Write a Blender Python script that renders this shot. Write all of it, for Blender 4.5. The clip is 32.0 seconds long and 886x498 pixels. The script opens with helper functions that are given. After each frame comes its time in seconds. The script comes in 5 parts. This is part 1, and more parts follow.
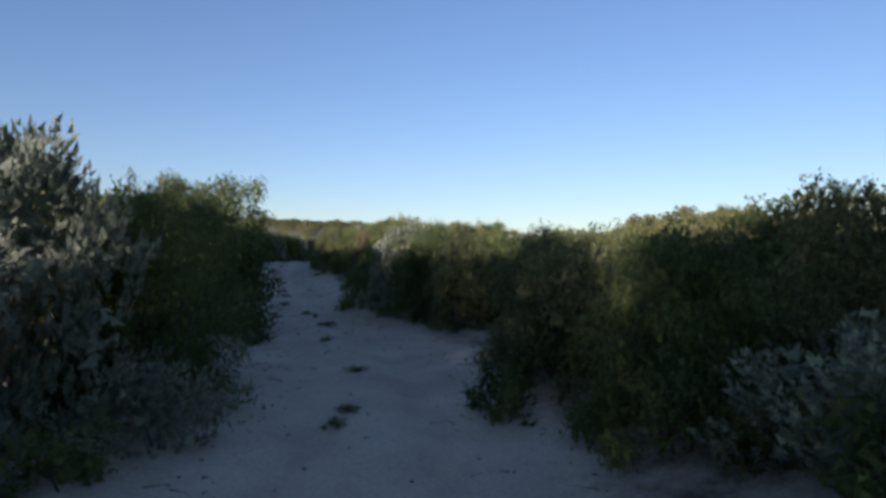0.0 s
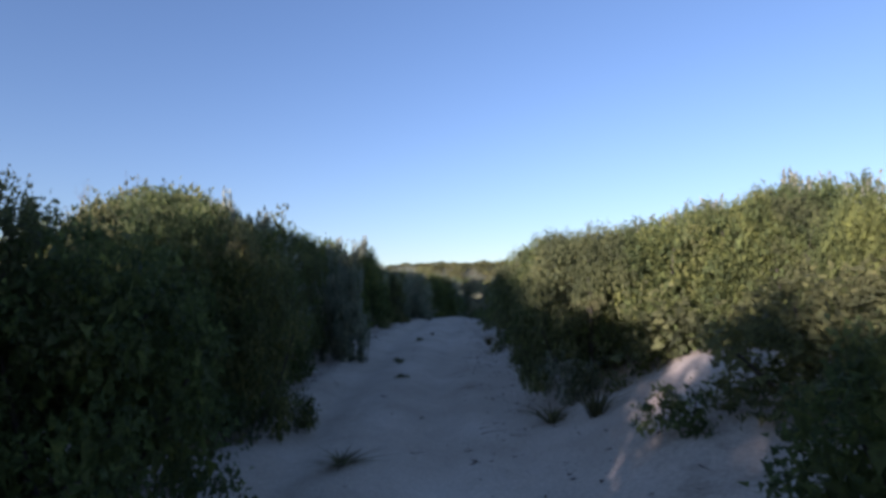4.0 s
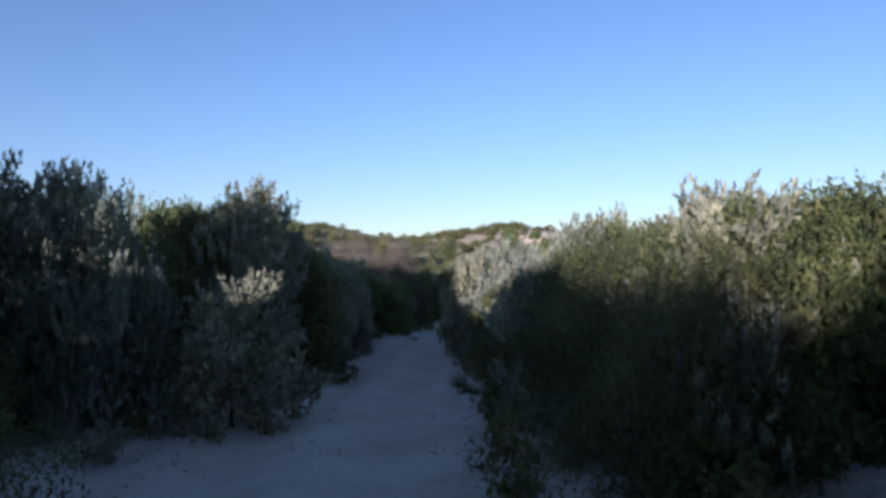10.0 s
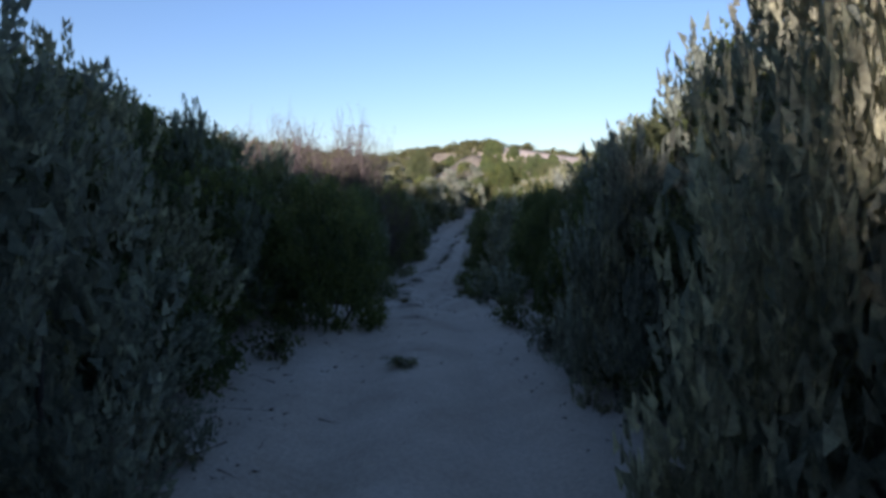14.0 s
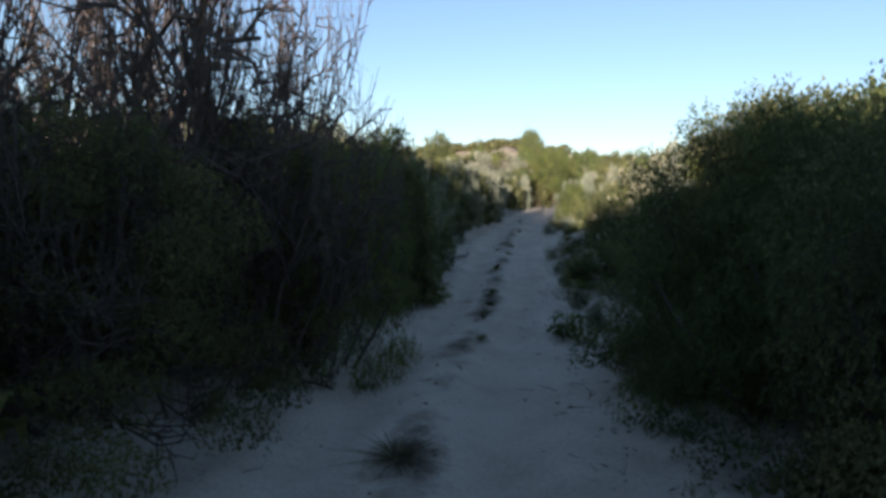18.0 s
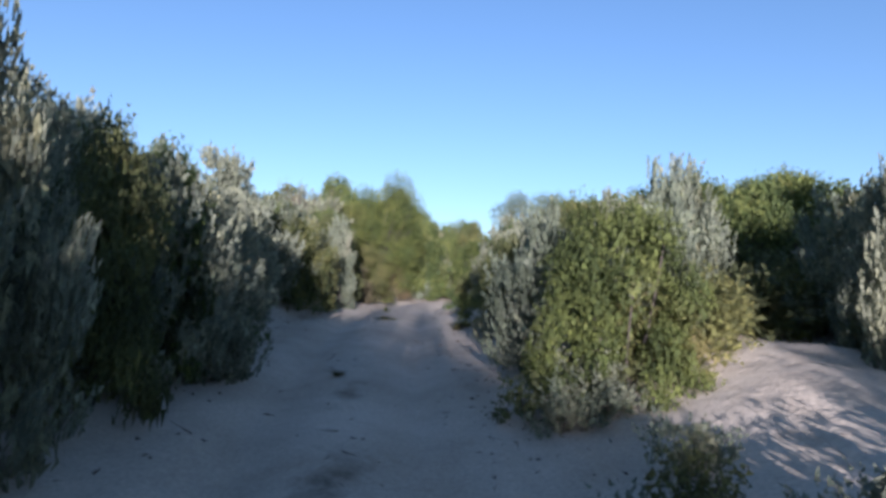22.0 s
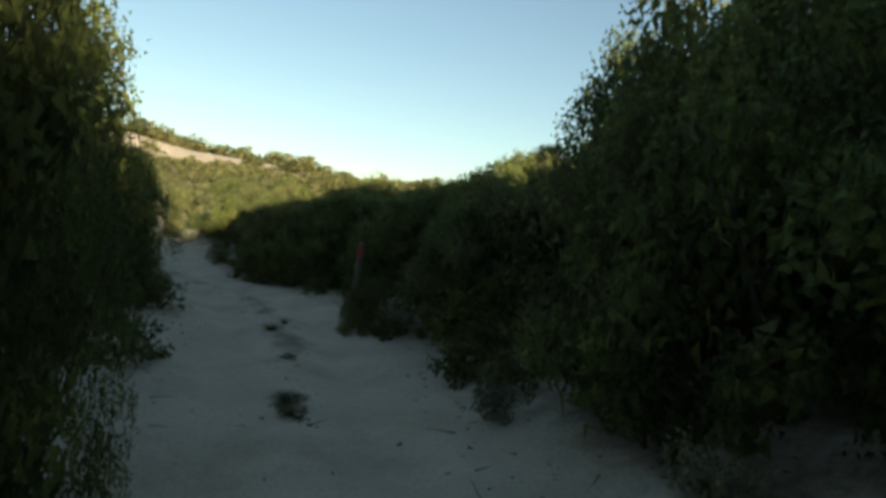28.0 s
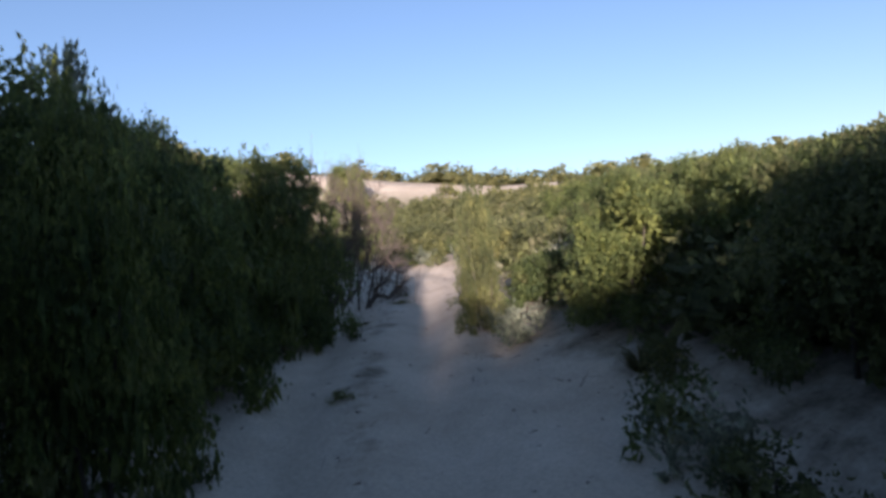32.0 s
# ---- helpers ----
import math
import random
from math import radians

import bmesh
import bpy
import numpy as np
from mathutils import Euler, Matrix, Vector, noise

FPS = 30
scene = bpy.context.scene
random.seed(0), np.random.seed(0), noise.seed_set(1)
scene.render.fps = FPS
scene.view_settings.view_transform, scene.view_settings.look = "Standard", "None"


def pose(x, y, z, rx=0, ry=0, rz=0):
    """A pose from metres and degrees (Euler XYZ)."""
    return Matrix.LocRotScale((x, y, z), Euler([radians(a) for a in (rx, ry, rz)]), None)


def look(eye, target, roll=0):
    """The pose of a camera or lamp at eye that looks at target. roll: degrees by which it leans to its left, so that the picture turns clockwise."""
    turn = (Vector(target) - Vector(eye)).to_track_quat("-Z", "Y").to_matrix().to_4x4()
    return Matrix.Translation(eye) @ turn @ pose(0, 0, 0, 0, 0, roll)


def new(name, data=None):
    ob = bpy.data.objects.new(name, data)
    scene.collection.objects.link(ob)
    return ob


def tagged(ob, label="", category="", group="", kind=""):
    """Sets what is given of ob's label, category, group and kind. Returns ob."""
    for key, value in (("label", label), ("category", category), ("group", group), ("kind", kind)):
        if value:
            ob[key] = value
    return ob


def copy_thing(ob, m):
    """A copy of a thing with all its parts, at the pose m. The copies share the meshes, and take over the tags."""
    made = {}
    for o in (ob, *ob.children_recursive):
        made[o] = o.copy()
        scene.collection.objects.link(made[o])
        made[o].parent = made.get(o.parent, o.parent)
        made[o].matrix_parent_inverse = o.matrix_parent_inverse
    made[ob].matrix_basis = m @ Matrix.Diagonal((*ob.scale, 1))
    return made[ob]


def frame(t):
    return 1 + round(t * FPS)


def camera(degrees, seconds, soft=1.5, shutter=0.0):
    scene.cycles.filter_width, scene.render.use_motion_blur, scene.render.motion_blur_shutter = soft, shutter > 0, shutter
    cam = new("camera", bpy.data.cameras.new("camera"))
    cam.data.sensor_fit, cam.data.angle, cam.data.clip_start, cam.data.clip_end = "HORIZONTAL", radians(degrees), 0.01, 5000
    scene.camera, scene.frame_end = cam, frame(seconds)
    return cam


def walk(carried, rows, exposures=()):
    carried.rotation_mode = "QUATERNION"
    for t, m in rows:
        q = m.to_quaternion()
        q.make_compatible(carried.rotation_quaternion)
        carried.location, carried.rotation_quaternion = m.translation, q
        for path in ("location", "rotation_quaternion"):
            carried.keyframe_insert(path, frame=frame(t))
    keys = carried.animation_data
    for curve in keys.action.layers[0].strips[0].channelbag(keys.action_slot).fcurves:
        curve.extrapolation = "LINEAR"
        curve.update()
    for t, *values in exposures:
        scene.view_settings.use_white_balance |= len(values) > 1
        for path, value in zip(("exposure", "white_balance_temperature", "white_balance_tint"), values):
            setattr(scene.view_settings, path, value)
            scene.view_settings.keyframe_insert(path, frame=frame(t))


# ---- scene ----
cam = camera(73, 32.0, soft=3.5, shutter=0.0)

PATH = [
    (0, 40.760, 5.511, 2.911, 92.10, -0.19, 9.18),
    (0.5, 40.016, 8.470, 2.937, 91.17, -1.81, 6.33),
    (1, 39.186, 11.509, 3.009, 91.88, -0.71, 6.91),
    (1.5, 38.722, 14.484, 3.235, 94.27, 3.18, 17.40),
    (2, 37.159, 16.585, 3.508, 92.10, 1.33, 29.73),
    (2.5, 35.592, 18.904, 3.487, 93.38, 0.10, 26.88),
    (3, 34.251, 21.424, 3.494, 93.96, -4.31, 18.93),
    (3.5, 33.094, 24.161, 3.741, 98.01, 3.06, 20.64),
    (4, 31.612, 26.654, 3.917, 96.13, 1.61, 23.12),
    (4.5, 30.328, 29.205, 3.988, 94.82, 0.32, 21.59),
    (6.5, 25.663, 41.579, 4.744, 93.20, 5.45, 16.57),
    (7, 24.251, 44.897, 4.882, 94.74, 1.10, 11.26),
    (7.5, 23.020, 48.279, 5.046, 93.59, 2.83, 14.23),
    (8, 21.946, 51.241, 5.273, 92.75, 3.58, 17.26),
    (8.5, 20.579, 54.181, 5.380, 92.92, -0.62, 13.98),
    (9, 19.759, 57.278, 5.463, 93.69, 0.04, 6.38),
    (9.5, 19.331, 60.541, 5.365, 89.00, 1.77, 3.80),
    (10, 18.791, 63.678, 5.278, 92.48, 1.01, 5.36),
    (10.5, 18.116, 66.664, 5.234, 89.83, -0.09, 2.97),
    (11, 17.606, 69.057, 5.210, 89.92, -3.78, 1.25),
    (11.5, 17.410, 71.192, 5.126, 88.07, -0.17, -1.87),
    (12, 17.112, 72.955, 5.031, 88.20, -4.48, -1.09),
    (12.5, 16.918, 74.494, 4.906, 88.60, -1.09, -0.06),
    (13, 16.683, 76.077, 4.760, 87.21, -2.73, -2.13),
    (13.5, 16.538, 77.574, 4.717, 87.51, -3.14, -0.00),
    (14, 16.222, 79.701, 4.660, 85.46, 1.17, 1.63),
    (14.5, 15.903, 81.396, 4.455, 86.57, -0.21, 2.85),
    (16.5, 16.469, 89.873, 4.551, 85.05, 0.97, 3.89),
    (17, 16.065, 92.023, 4.253, 88.09, 0.93, 5.32),
    (17.5, 15.531, 94.505, 3.986, 85.63, -1.75, 6.21),
    (18, 15.037, 97.231, 3.674, 86.43, -1.54, 3.27),
    (18.5, 14.774, 100.299, 3.436, 87.14, -5.20, -4.72),
    (19, 15.047, 103.279, 3.268, 89.33, -5.90, -15.64),
    (19.5, 15.525, 105.941, 3.313, 92.17, -1.97, -13.37),
    (20, 15.776, 109.179, 3.246, 94.72, -6.86, -9.52),
    (20.5, 15.819, 112.383, 3.345, 95.05, -5.58, -9.18),
    (21, 15.824, 115.836, 3.522, 95.92, -6.46, -12.43),
    (21.5, 16.261, 119.491, 3.807, 97.72, 1.59, -15.11),
    (22, 16.518, 123.417, 4.096, 95.79, -2.71, -16.45),
    (22.5, 17.241, 127.183, 4.452, 96.93, 0.20, -18.14),
    (23, 17.949, 130.659, 4.816, 98.52, 1.02, -19.91),
    (23.5, 18.693, 133.718, 5.229, 98.67, 0.38, -21.92),
    (24, 19.449, 136.542, 5.500, 98.43, 2.59, -24.03),
    (24.5, 20.256, 138.899, 5.759, 97.93, 4.04, -26.29),
    (25, 20.973, 140.816, 5.899, 97.71, 4.62, -28.71),
    (25.5, 21.989, 143.031, 6.082, 96.10, 3.90, -32.00),
    (26, 22.949, 144.489, 6.022, 96.80, -2.49, -41.12),
    (26.5, 24.013, 145.612, 5.929, 97.23, -8.88, -50.26),
    (28.5, 29.306, 152.762, 6.085, 88.19, -4.58, -37.50),
    (29, 30.479, 155.025, 5.977, 89.84, -3.58, -34.24),
    (29.5, 31.802, 157.578, 6.006, 95.62, -1.87, -28.59),
    (30, 32.619, 159.810, 6.077, 92.31, -3.54, -22.69),
    (30.5, 33.258, 162.092, 6.169, 93.03, 3.99, -16.05),
    (31, 33.419, 164.202, 6.162, 89.85, 0.88, -10.56),
    (31.5, 33.450, 165.971, 6.142, 90.76, 1.98, -11.95),
    (32, 33.558, 167.810, 6.168, 92.83, 5.97, -11.49),
]
EXPOSURES = [
    (0, 1.14, 5450, 31), (2, 1.48, 5500, 36), (7, 1.38, 5150, 34), (9, 1.36, 5100, 33), (11, 1.18, 5100, 33), (14.5, 1.4, 5400, 31), (16.5, 1.6, 5800, 27), (19.5, 1.76, 5900, 24), (21, 1.61, 5300, 26), (26.5, 1.51, 5000, 26), (28.5, 1.72, 7700, 6), (29.7, 1.7, 7500, 6), (30.6, 1.53, 5800, 30), (32, 1.68, 5800, 30),
]
walk(cam, [(t, pose(x, y, z, rx, ry, rz)) for t, x, y, z, rx, ry, rz in PATH], EXPOSURES)

# ---- sky and sun: a low sun in a clear sky ----
SUN_AZIMUTH, SUN_HEIGHT = 194.0, 5.0  # degrees: from +y to the right, and above the horizon
world = bpy.data.worlds.new("clear_sky")
scene.world = world
world.use_nodes = True
sky = world.node_tree.nodes.new("ShaderNodeTexSky")
sky.sky_type, sky.sun_disc = "NISHITA", False
sky.sun_elevation, sky.sun_rotation = radians(SUN_HEIGHT), radians(SUN_AZIMUTH)
sky.air_density, sky.dust_density, sky.ozone_density = 1.0, 0.15, 1.8
world.node_tree.nodes["Background"].inputs["Strength"].default_value = 0.1
world.node_tree.links.new(sky.outputs["Color"], world.node_tree.nodes["Background"].inputs["Color"])
sun = new("sun", bpy.data.lights.new("sun", "SUN"))
sun.data.energy, sun.data.angle, sun.data.color = 5.0, radians(0.6), (1.0, 0.86, 0.68)
toward = Vector((math.sin(radians(SUN_AZIMUTH)) * math.cos(radians(SUN_HEIGHT)), math.cos(radians(SUN_AZIMUTH)) * math.cos(radians(SUN_HEIGHT)), math.sin(radians(SUN_HEIGHT))))
sun.matrix_world = look(tuple(toward * 60 + Vector((20, 80, 0))), (20, 80, 0))

# ---- the plan, in metres ----
TRACK = [
    (58.74, -51.68, 1.16),
    (48.29, -18.29, 1.16),
    (43.51, -3.03, 1.16),
    (40.53, 5.47, 1.16),
    (38.47, 13.00, 1.47),
    (35.13, 19.41, 1.79),
    (31.80, 25.39, 2.08),
    (28.11, 32.66, 2.53),
    (24.92, 40.66, 2.99),
    (21.65, 49.07, 3.44),
    (18.99, 57.11, 3.67),
    (17.64, 64.66, 3.53),
    (16.76, 70.98, 3.40),
    (16.51, 75.39, 3.12),
    (16.01, 79.99, 2.86),
    (15.79, 85.27, 2.81),
    (15.34, 90.25, 2.73),
    (14.41, 96.67, 2.02),
    (14.70, 104.40, 1.60),
    (15.50, 112.46, 1.67),
    (16.17, 121.81, 2.26),
    (17.55, 130.69, 3.11),
    (19.49, 137.96, 3.89),
    (21.72, 143.37, 4.24),
    (25.08, 147.41, 4.39),
    (28.44, 151.81, 4.41),
    (31.42, 157.05, 4.28),
    (33.49, 162.74, 4.44),
    (33.60, 167.96, 4.44),
    (33.80, 173.40, 4.85),
    (34.50, 178.50, 5.40),
    (35.60, 184.60, 6.10),
    (34.20, 190.00, 6.70),
    (29.50, 194.00, 7.20),
    (20.00, 196.80, 7.60),
    (4.00, 198.50, 7.60),
    (-30.00, 204.00, 7.60),
]
WIDTHS = [(60, 0.95), (80, 0.9), (86, 1.1), (92, 1.5), (102, 1.5), (112, 1.3), (126, 1.4), (133, 1.8), (140, 1.6), (147, 1.1), (155, 1.2), (162, 1.4), (170, 1.2), (180, 1.4), (190, 1.4), (200, 1.3), (208, 1.3), (217, 1.5), (228, 1.7), (240, 1.4), (250, 1.2)]  # along the track, half its width
BANK_LEFT = [(60, 0.2), (70, 0.3), (73, 1), (87, 0.8), (96, 0.4), (148, 0.4), (163, 0.8), (183, 0.5), (192, 1.2), (200, 1), (206, 0.4), (233, 0.5)]  # along the track, how high the ground rises beside it
BANK_RIGHT = [(60, 0.2), (72, 0.5), (76, 0.75), (89, 0.8), (96, 0.7), (107, 0.4), (148, 0.3), (163, 0.2), (172, 0.5), (185, 0.6), (195, 0.9), (202, 0.9), (205, 1.0), (213, 1.0), (222, 0.7), (229, 0.5), (233, 0.6)]
BARE_LEFT = [(60, 0.1), (72, 0.2), (75, 0.6), (82, 0.6), (89, 0.5), (96, 0.15), (137, 0.2), (141, 0.5), (148, 0.1), (191, 0.2), (195, 1), (199, 0.7), (201, 0.1), (225, 0.1), (229, 0.6), (233, 0.6)]  # along the track, how bare the sand beside it lies
BARE_RIGHT = [(60, 0), (76, 0.1), (78, 0.6), (90, 0.6), (98, 0.2), (136, 0.1), (140, 0.3), (148, 0.1), (165, 0.1), (172, 0.4), (176, 0.7), (188, 0.7), (194, 0.3), (202, 0.3), (206, 0.4), (213, 0.6), (216, 0.1), (231, 0.2), (233, 0.6), (233, 0.2)]
SILVERY = [(60, 0.2), (84, 0.2), (110, 0.12), (117, 0.3), (132, 0.7), (141, 0.7), (152, 0.7), (183, 0.8), (191, 0.6), (206, 0.3), (220, 0.2), (233, 0.3)]  # along the track, the share of silver shrubs
MIDDLE = [(60, 0.15), (72, 0.5), (84, 0.3), (96, 0.1), (144, 0.2), (149, 1), (187, 1), (194, 0.3), (215, 0.2), (221, 0.8), (233, 0.8)]  # along the track, growth between the ruts
BLOWOUTS = [(-84, 424, 3.5), (-64, 412, 3), (26.5, 212, 3.2), (32, 212, 4.2), (38, 212.5, 4), (43, 213, 3.5), (49, 212, 3), (56, 212, 2.5)]  # x, y, size of bare sand
HILLS = [  # x, y, height, half length, half width, turn
    (-8, 196, 5.5, 45, 22, 10),
    (35, 113, 3.6, 28, 8, 83),
    (27, 123, 1.6, 13, 6, 80),
    (54, 42, 2.2, 18, 11, 60),
    (60, 266, 6.5, 30, 20, 60),
    (76, 200, 5.5, 22, 14, 40),
    (112, 258, 14, 55, 28, 20),
    (6, 150, 2.8, 14, 8, 105),
    (50, 163, 5.0, 15, 8, 72),
    # unseen dune left of the track, added to shade the slope ahead
    (19, 163, 6.5, 9, 6, 90),
    (120, 160, 10, 60, 30, 60),
    (-34, 160, 6, 40, 22, 80),
    (62, 212, 2.0, 12, 9, 30),
]
RIDGES = [  # y of the crest, half its width, and x and height along it
    (430, 120, [(-420, 18), (-260, 30), (-180, 40), (-120, 38), (-100, 37.5), (-86, 36.5), (-64, 29), (-41, 26), (-17, 21), (6, 19.5), (30, 17.5), (60, 13.5), (110, 10), (260, 9)]),
    (216, 7.5, [(-40, 11), (-20, 13.2), (0, 14.4), (12, 15.8), (20, 17.0), (25, 16.9), (31, 16.0), (37, 14.7), (44.6, 13.6), (50, 13.4), (57.6, 13.4), (70, 12.6), (90, 11), (120, 9)]),
]
BASE = 2.5

# ---- terrain: one track through low coastal dunes ----
def spline(points, step=0.5):
    """A smooth line through the given places, sampled about every step metres."""
    p = np.array(points, float)
    p = np.vstack([2 * p[0] - p[1], p, 2 * p[-1] - p[-2]])
    out = []
    for i in range(1, len(p) - 2):
        n = max(2, int(np.linalg.norm(p[i + 1] - p[i]) / step))
        u = (np.arange(n) / n)[:, None]
        a, b, c, d = p[i - 1], p[i], p[i + 1], p[i + 2]
        out.append(0.5 * (2 * b + (c - a) * u + (2 * a - 5 * b + 4 * c - d) * u**2 + (3 * b - a - 3 * c + d) * u**3))
    out.append(p[-2][None])
    return np.vstack(out)


LINE = spline(TRACK)
WAY = np.gradient(LINE[:, :2], axis=0)
WAY /= np.linalg.norm(WAY, axis=1)[:, None]
ALONG = np.r_[0, np.cumsum(np.linalg.norm(np.diff(LINE[:, :2], axis=0), axis=1))]


def nearest(x, y):
    """For arrays of places: metres along the track, metres to its right, metres from it, and the track's height there."""
    x, y = np.ravel(x).astype(float), np.ravel(y).astype(float)
    best = np.empty(len(x), int)
    for k in range(0, len(x), 4000):
        sl = slice(k, k + 4000)
        best[sl] = ((x[sl, None] - LINE[None, :, 0]) ** 2 + (y[sl, None] - LINE[None, :, 1]) ** 2).argmin(1)
    dx, dy = x - LINE[best, 0], y - LINE[best, 1]
    right = dx * WAY[best, 1] - dy * WAY[best, 0]
    return ALONG[best], right, np.hypot(dx, dy), LINE[best, 2]


def smooth(v, a, b):
    u = np.clip((v - a) / (b - a), 0, 1)
    return u * u * (3 - 2 * u)


def waves(x, y, size, seed=0.0):
    """Soft rolling relief from -1 to 1 with features of about that many metres."""
    k = 2 * math.pi / size
    return (np.sin(k * (0.83 * x + 0.56 * y) + seed) + np.sin(k * 1.31 * (-0.47 * x + 0.88 * y) + 2.1 * seed + 1.0)
            + 0.6 * np.sin(k * 2.17 * (0.97 * x - 0.24 * y) + 0.7 * seed + 2.0) + 0.4 * np.sin(k * 3.7 * (0.31 * x + 0.95 * y) + 4.0)) / 3.0


def hills(x, y):
    z = 0 * x
    for cx, cy, h, long, wide, turn in HILLS:
        c, s = math.cos(radians(turn)), math.sin(radians(turn))
        u, v = ((x - cx) * c + (y - cy) * s) / long, (-(x - cx) * s + (y - cy) * c) / wide
        z = z + h * np.exp(-(u * u + v * v))
    return z


def ground(x, y):
    shape = np.shape(x)
    x, y = np.ravel(x).astype(float), np.ravel(y).astype(float)
    s, lat, far, zt = nearest(x, y)
    half = np.interp(s, *zip(*WIDTHS))
    bank = np.where(lat < 0, np.interp(s, *zip(*BANK_LEFT)), np.interp(s, *zip(*BANK_RIGHT)))
    off = np.abs(lat) - half
    z = zt + bank * smooth(off, 0.0, 2.6)
    z += 0.22 * waves(x, y, 5.0, 1.0) * smooth(off, 0.3, 2.5) + 0.5 * waves(x, y, 17.0, 3.0) * smooth(off, 2, 9)
    # two wheel ruts with a crown between them, and loose sand thrown up at the sides
    z += -0.1 * np.exp(-(((np.abs(lat) - 0.76) / 0.25) ** 2)) + 0.05 * np.exp(-((lat / 0.3) ** 2)) + 0.05 * np.exp(-(((off + 0.1) / 0.25) ** 2))
    z += 0.02 * waves(x, y, 1.3, 2.0) * smooth(off, -2.0, 0.0)
    blend = smooth(far, 14, 70)
    z = z * (1 - blend) + (BASE + 1.4 * waves(x, y, 60.0, 5.0)) * blend
    z += hills(x, y) * smooth(far, 4, 16)
    for cy, wide, crest in RIDGES:
        top = np.interp(x, *zip(*crest)) + 0.03 * wide * waves(x, y, 0.5 * wide, 2.0) * 0.3
        z += np.maximum(top - z, 0) * np.exp(-(((y - cy) / wide) ** 2)) * smooth(far, 3, 12)
    return z.reshape(shape)


# ---- materials ----
def material(name, build):
    m = bpy.data.materials.new(name)
    m.use_nodes = True
    t = m.node_tree
    build(t, t.nodes["Principled BSDF"])
    return m


def node(t, kind, **values):
    n = t.nodes.new(kind)
    for key, value in values.items():
        n.inputs[key.replace("_", " ")].default_value = value
    return n


def ramp(t, source, *stops):
    n = t.nodes.new("ShaderNodeValToRGB")
    while len(n.color_ramp.elements) < len(stops):
        n.color_ramp.elements.new(0.5)
    for e, (at, colour) in zip(n.color_ramp.elements, stops):
        e.position, e.color = at, (*colour, 1)
    t.links.new(source, n.inputs["Fac"])
    return n.outputs["Color"]


def blend(t, fac, a, b, mode="MIX"):
    n = t.nodes.new("ShaderNodeMix")
    n.data_type, n.blend_type = "RGBA", mode
    for socket, value in ((n.inputs[0], fac), (n.inputs[6], a), (n.inputs[7], b)):
        if isinstance(value, (int, float)):
            socket.default_value = value
        elif isinstance(value, tuple):
            socket.default_value = (*value, 1)
        else:
            t.links.new(value, socket)
    return n.outputs[2]


def grain(t, scale, detail=3.0, rough=0.6, where=None):
    n = node(t, "ShaderNodeTexNoise", Scale=scale, Detail=detail, Roughness=rough)
    if where is None:
        where = t.nodes.new("ShaderNodeNewGeometry").outputs["Position"]
    t.links.new(where, n.inputs["Vector"])
    return n.outputs["Fac"]


def relief(t, b, height, strength, distance):
    n = node(t, "ShaderNodeBump", Strength=strength, Distance=distance)
    t.links.new(height, n.inputs["Height"])
    t.links.new(n.outputs["Normal"], b.inputs["Normal"])


def sand(t, b):
    """Pale dune sand; under the scrub it is grey with leaf litter, on the track churned by tyres."""
    litter = t.nodes.new("ShaderNodeAttribute")
    litter.attribute_name = "litter"
    pale = ramp(t, grain(t, 0.9, 5), (0.3, SAND_DARK), (0.75, SAND_PALE))
    fine = ramp(t, grain(t, 28, 4), (0.3, (0.82, 0.82, 0.82)), (0.7, (1.1, 1.1, 1.1)))
    pale = blend(t, 1.0, pale, fine, "MULTIPLY")
    scraps = ramp(t, grain(t, 14, 6, 0.75), (0.35, (0.05, 0.04, 0.026)), (0.7, (0.17, 0.14, 0.095)))
    mask = t.nodes.new("ShaderNodeMath")
    mask.operation = "MULTIPLY_ADD"
    t.links.new(grain(t, 2.3, 6, 0.7), mask.inputs[0])
    mask.inputs[1].default_value = 2.4
    shift = t.nodes.new("ShaderNodeMath")
    shift.operation = "MULTIPLY_ADD"
    t.links.new(litter.outputs["Fac"], shift.inputs[0])
    shift.inputs[1].default_value, shift.inputs[2].default_value = 1.5, -1.95
    t.links.new(shift.outputs[0], mask.inputs[2])
    mask.use_clamp = True
    cover = t.nodes.new("ShaderNodeAttribute")
    cover.attribute_name = "cover"
    herbs = ramp(t, grain(t, 0.7, 6, 0.75), (0.32, (0.045, 0.052, 0.024)), (0.5, (0.105, 0.11, 0.052)), (0.72, (0.17, 0.16, 0.085)))
    base = blend(t, mask.outputs[0], pale, scraps)
    t.links.new(blend(t, cover.outputs["Fac"], base, herbs), b.inputs["Base Color"])
    b.inputs["Roughness"].default_value = 0.95
    b.inputs["Specular IOR Level"].default_value = 0.15
    both = t.nodes.new("ShaderNodeMath")
    both.operation = "MULTIPLY_ADD"
    t.links.new(grain(t, 3.2, 6, 0.6), both.inputs[0])
    both.inputs[1].default_value = 3.0
    t.links.new(grain(t, 22, 4), both.inputs[2])
    relief(t, b, both.outputs[0], 0.6, 0.018)


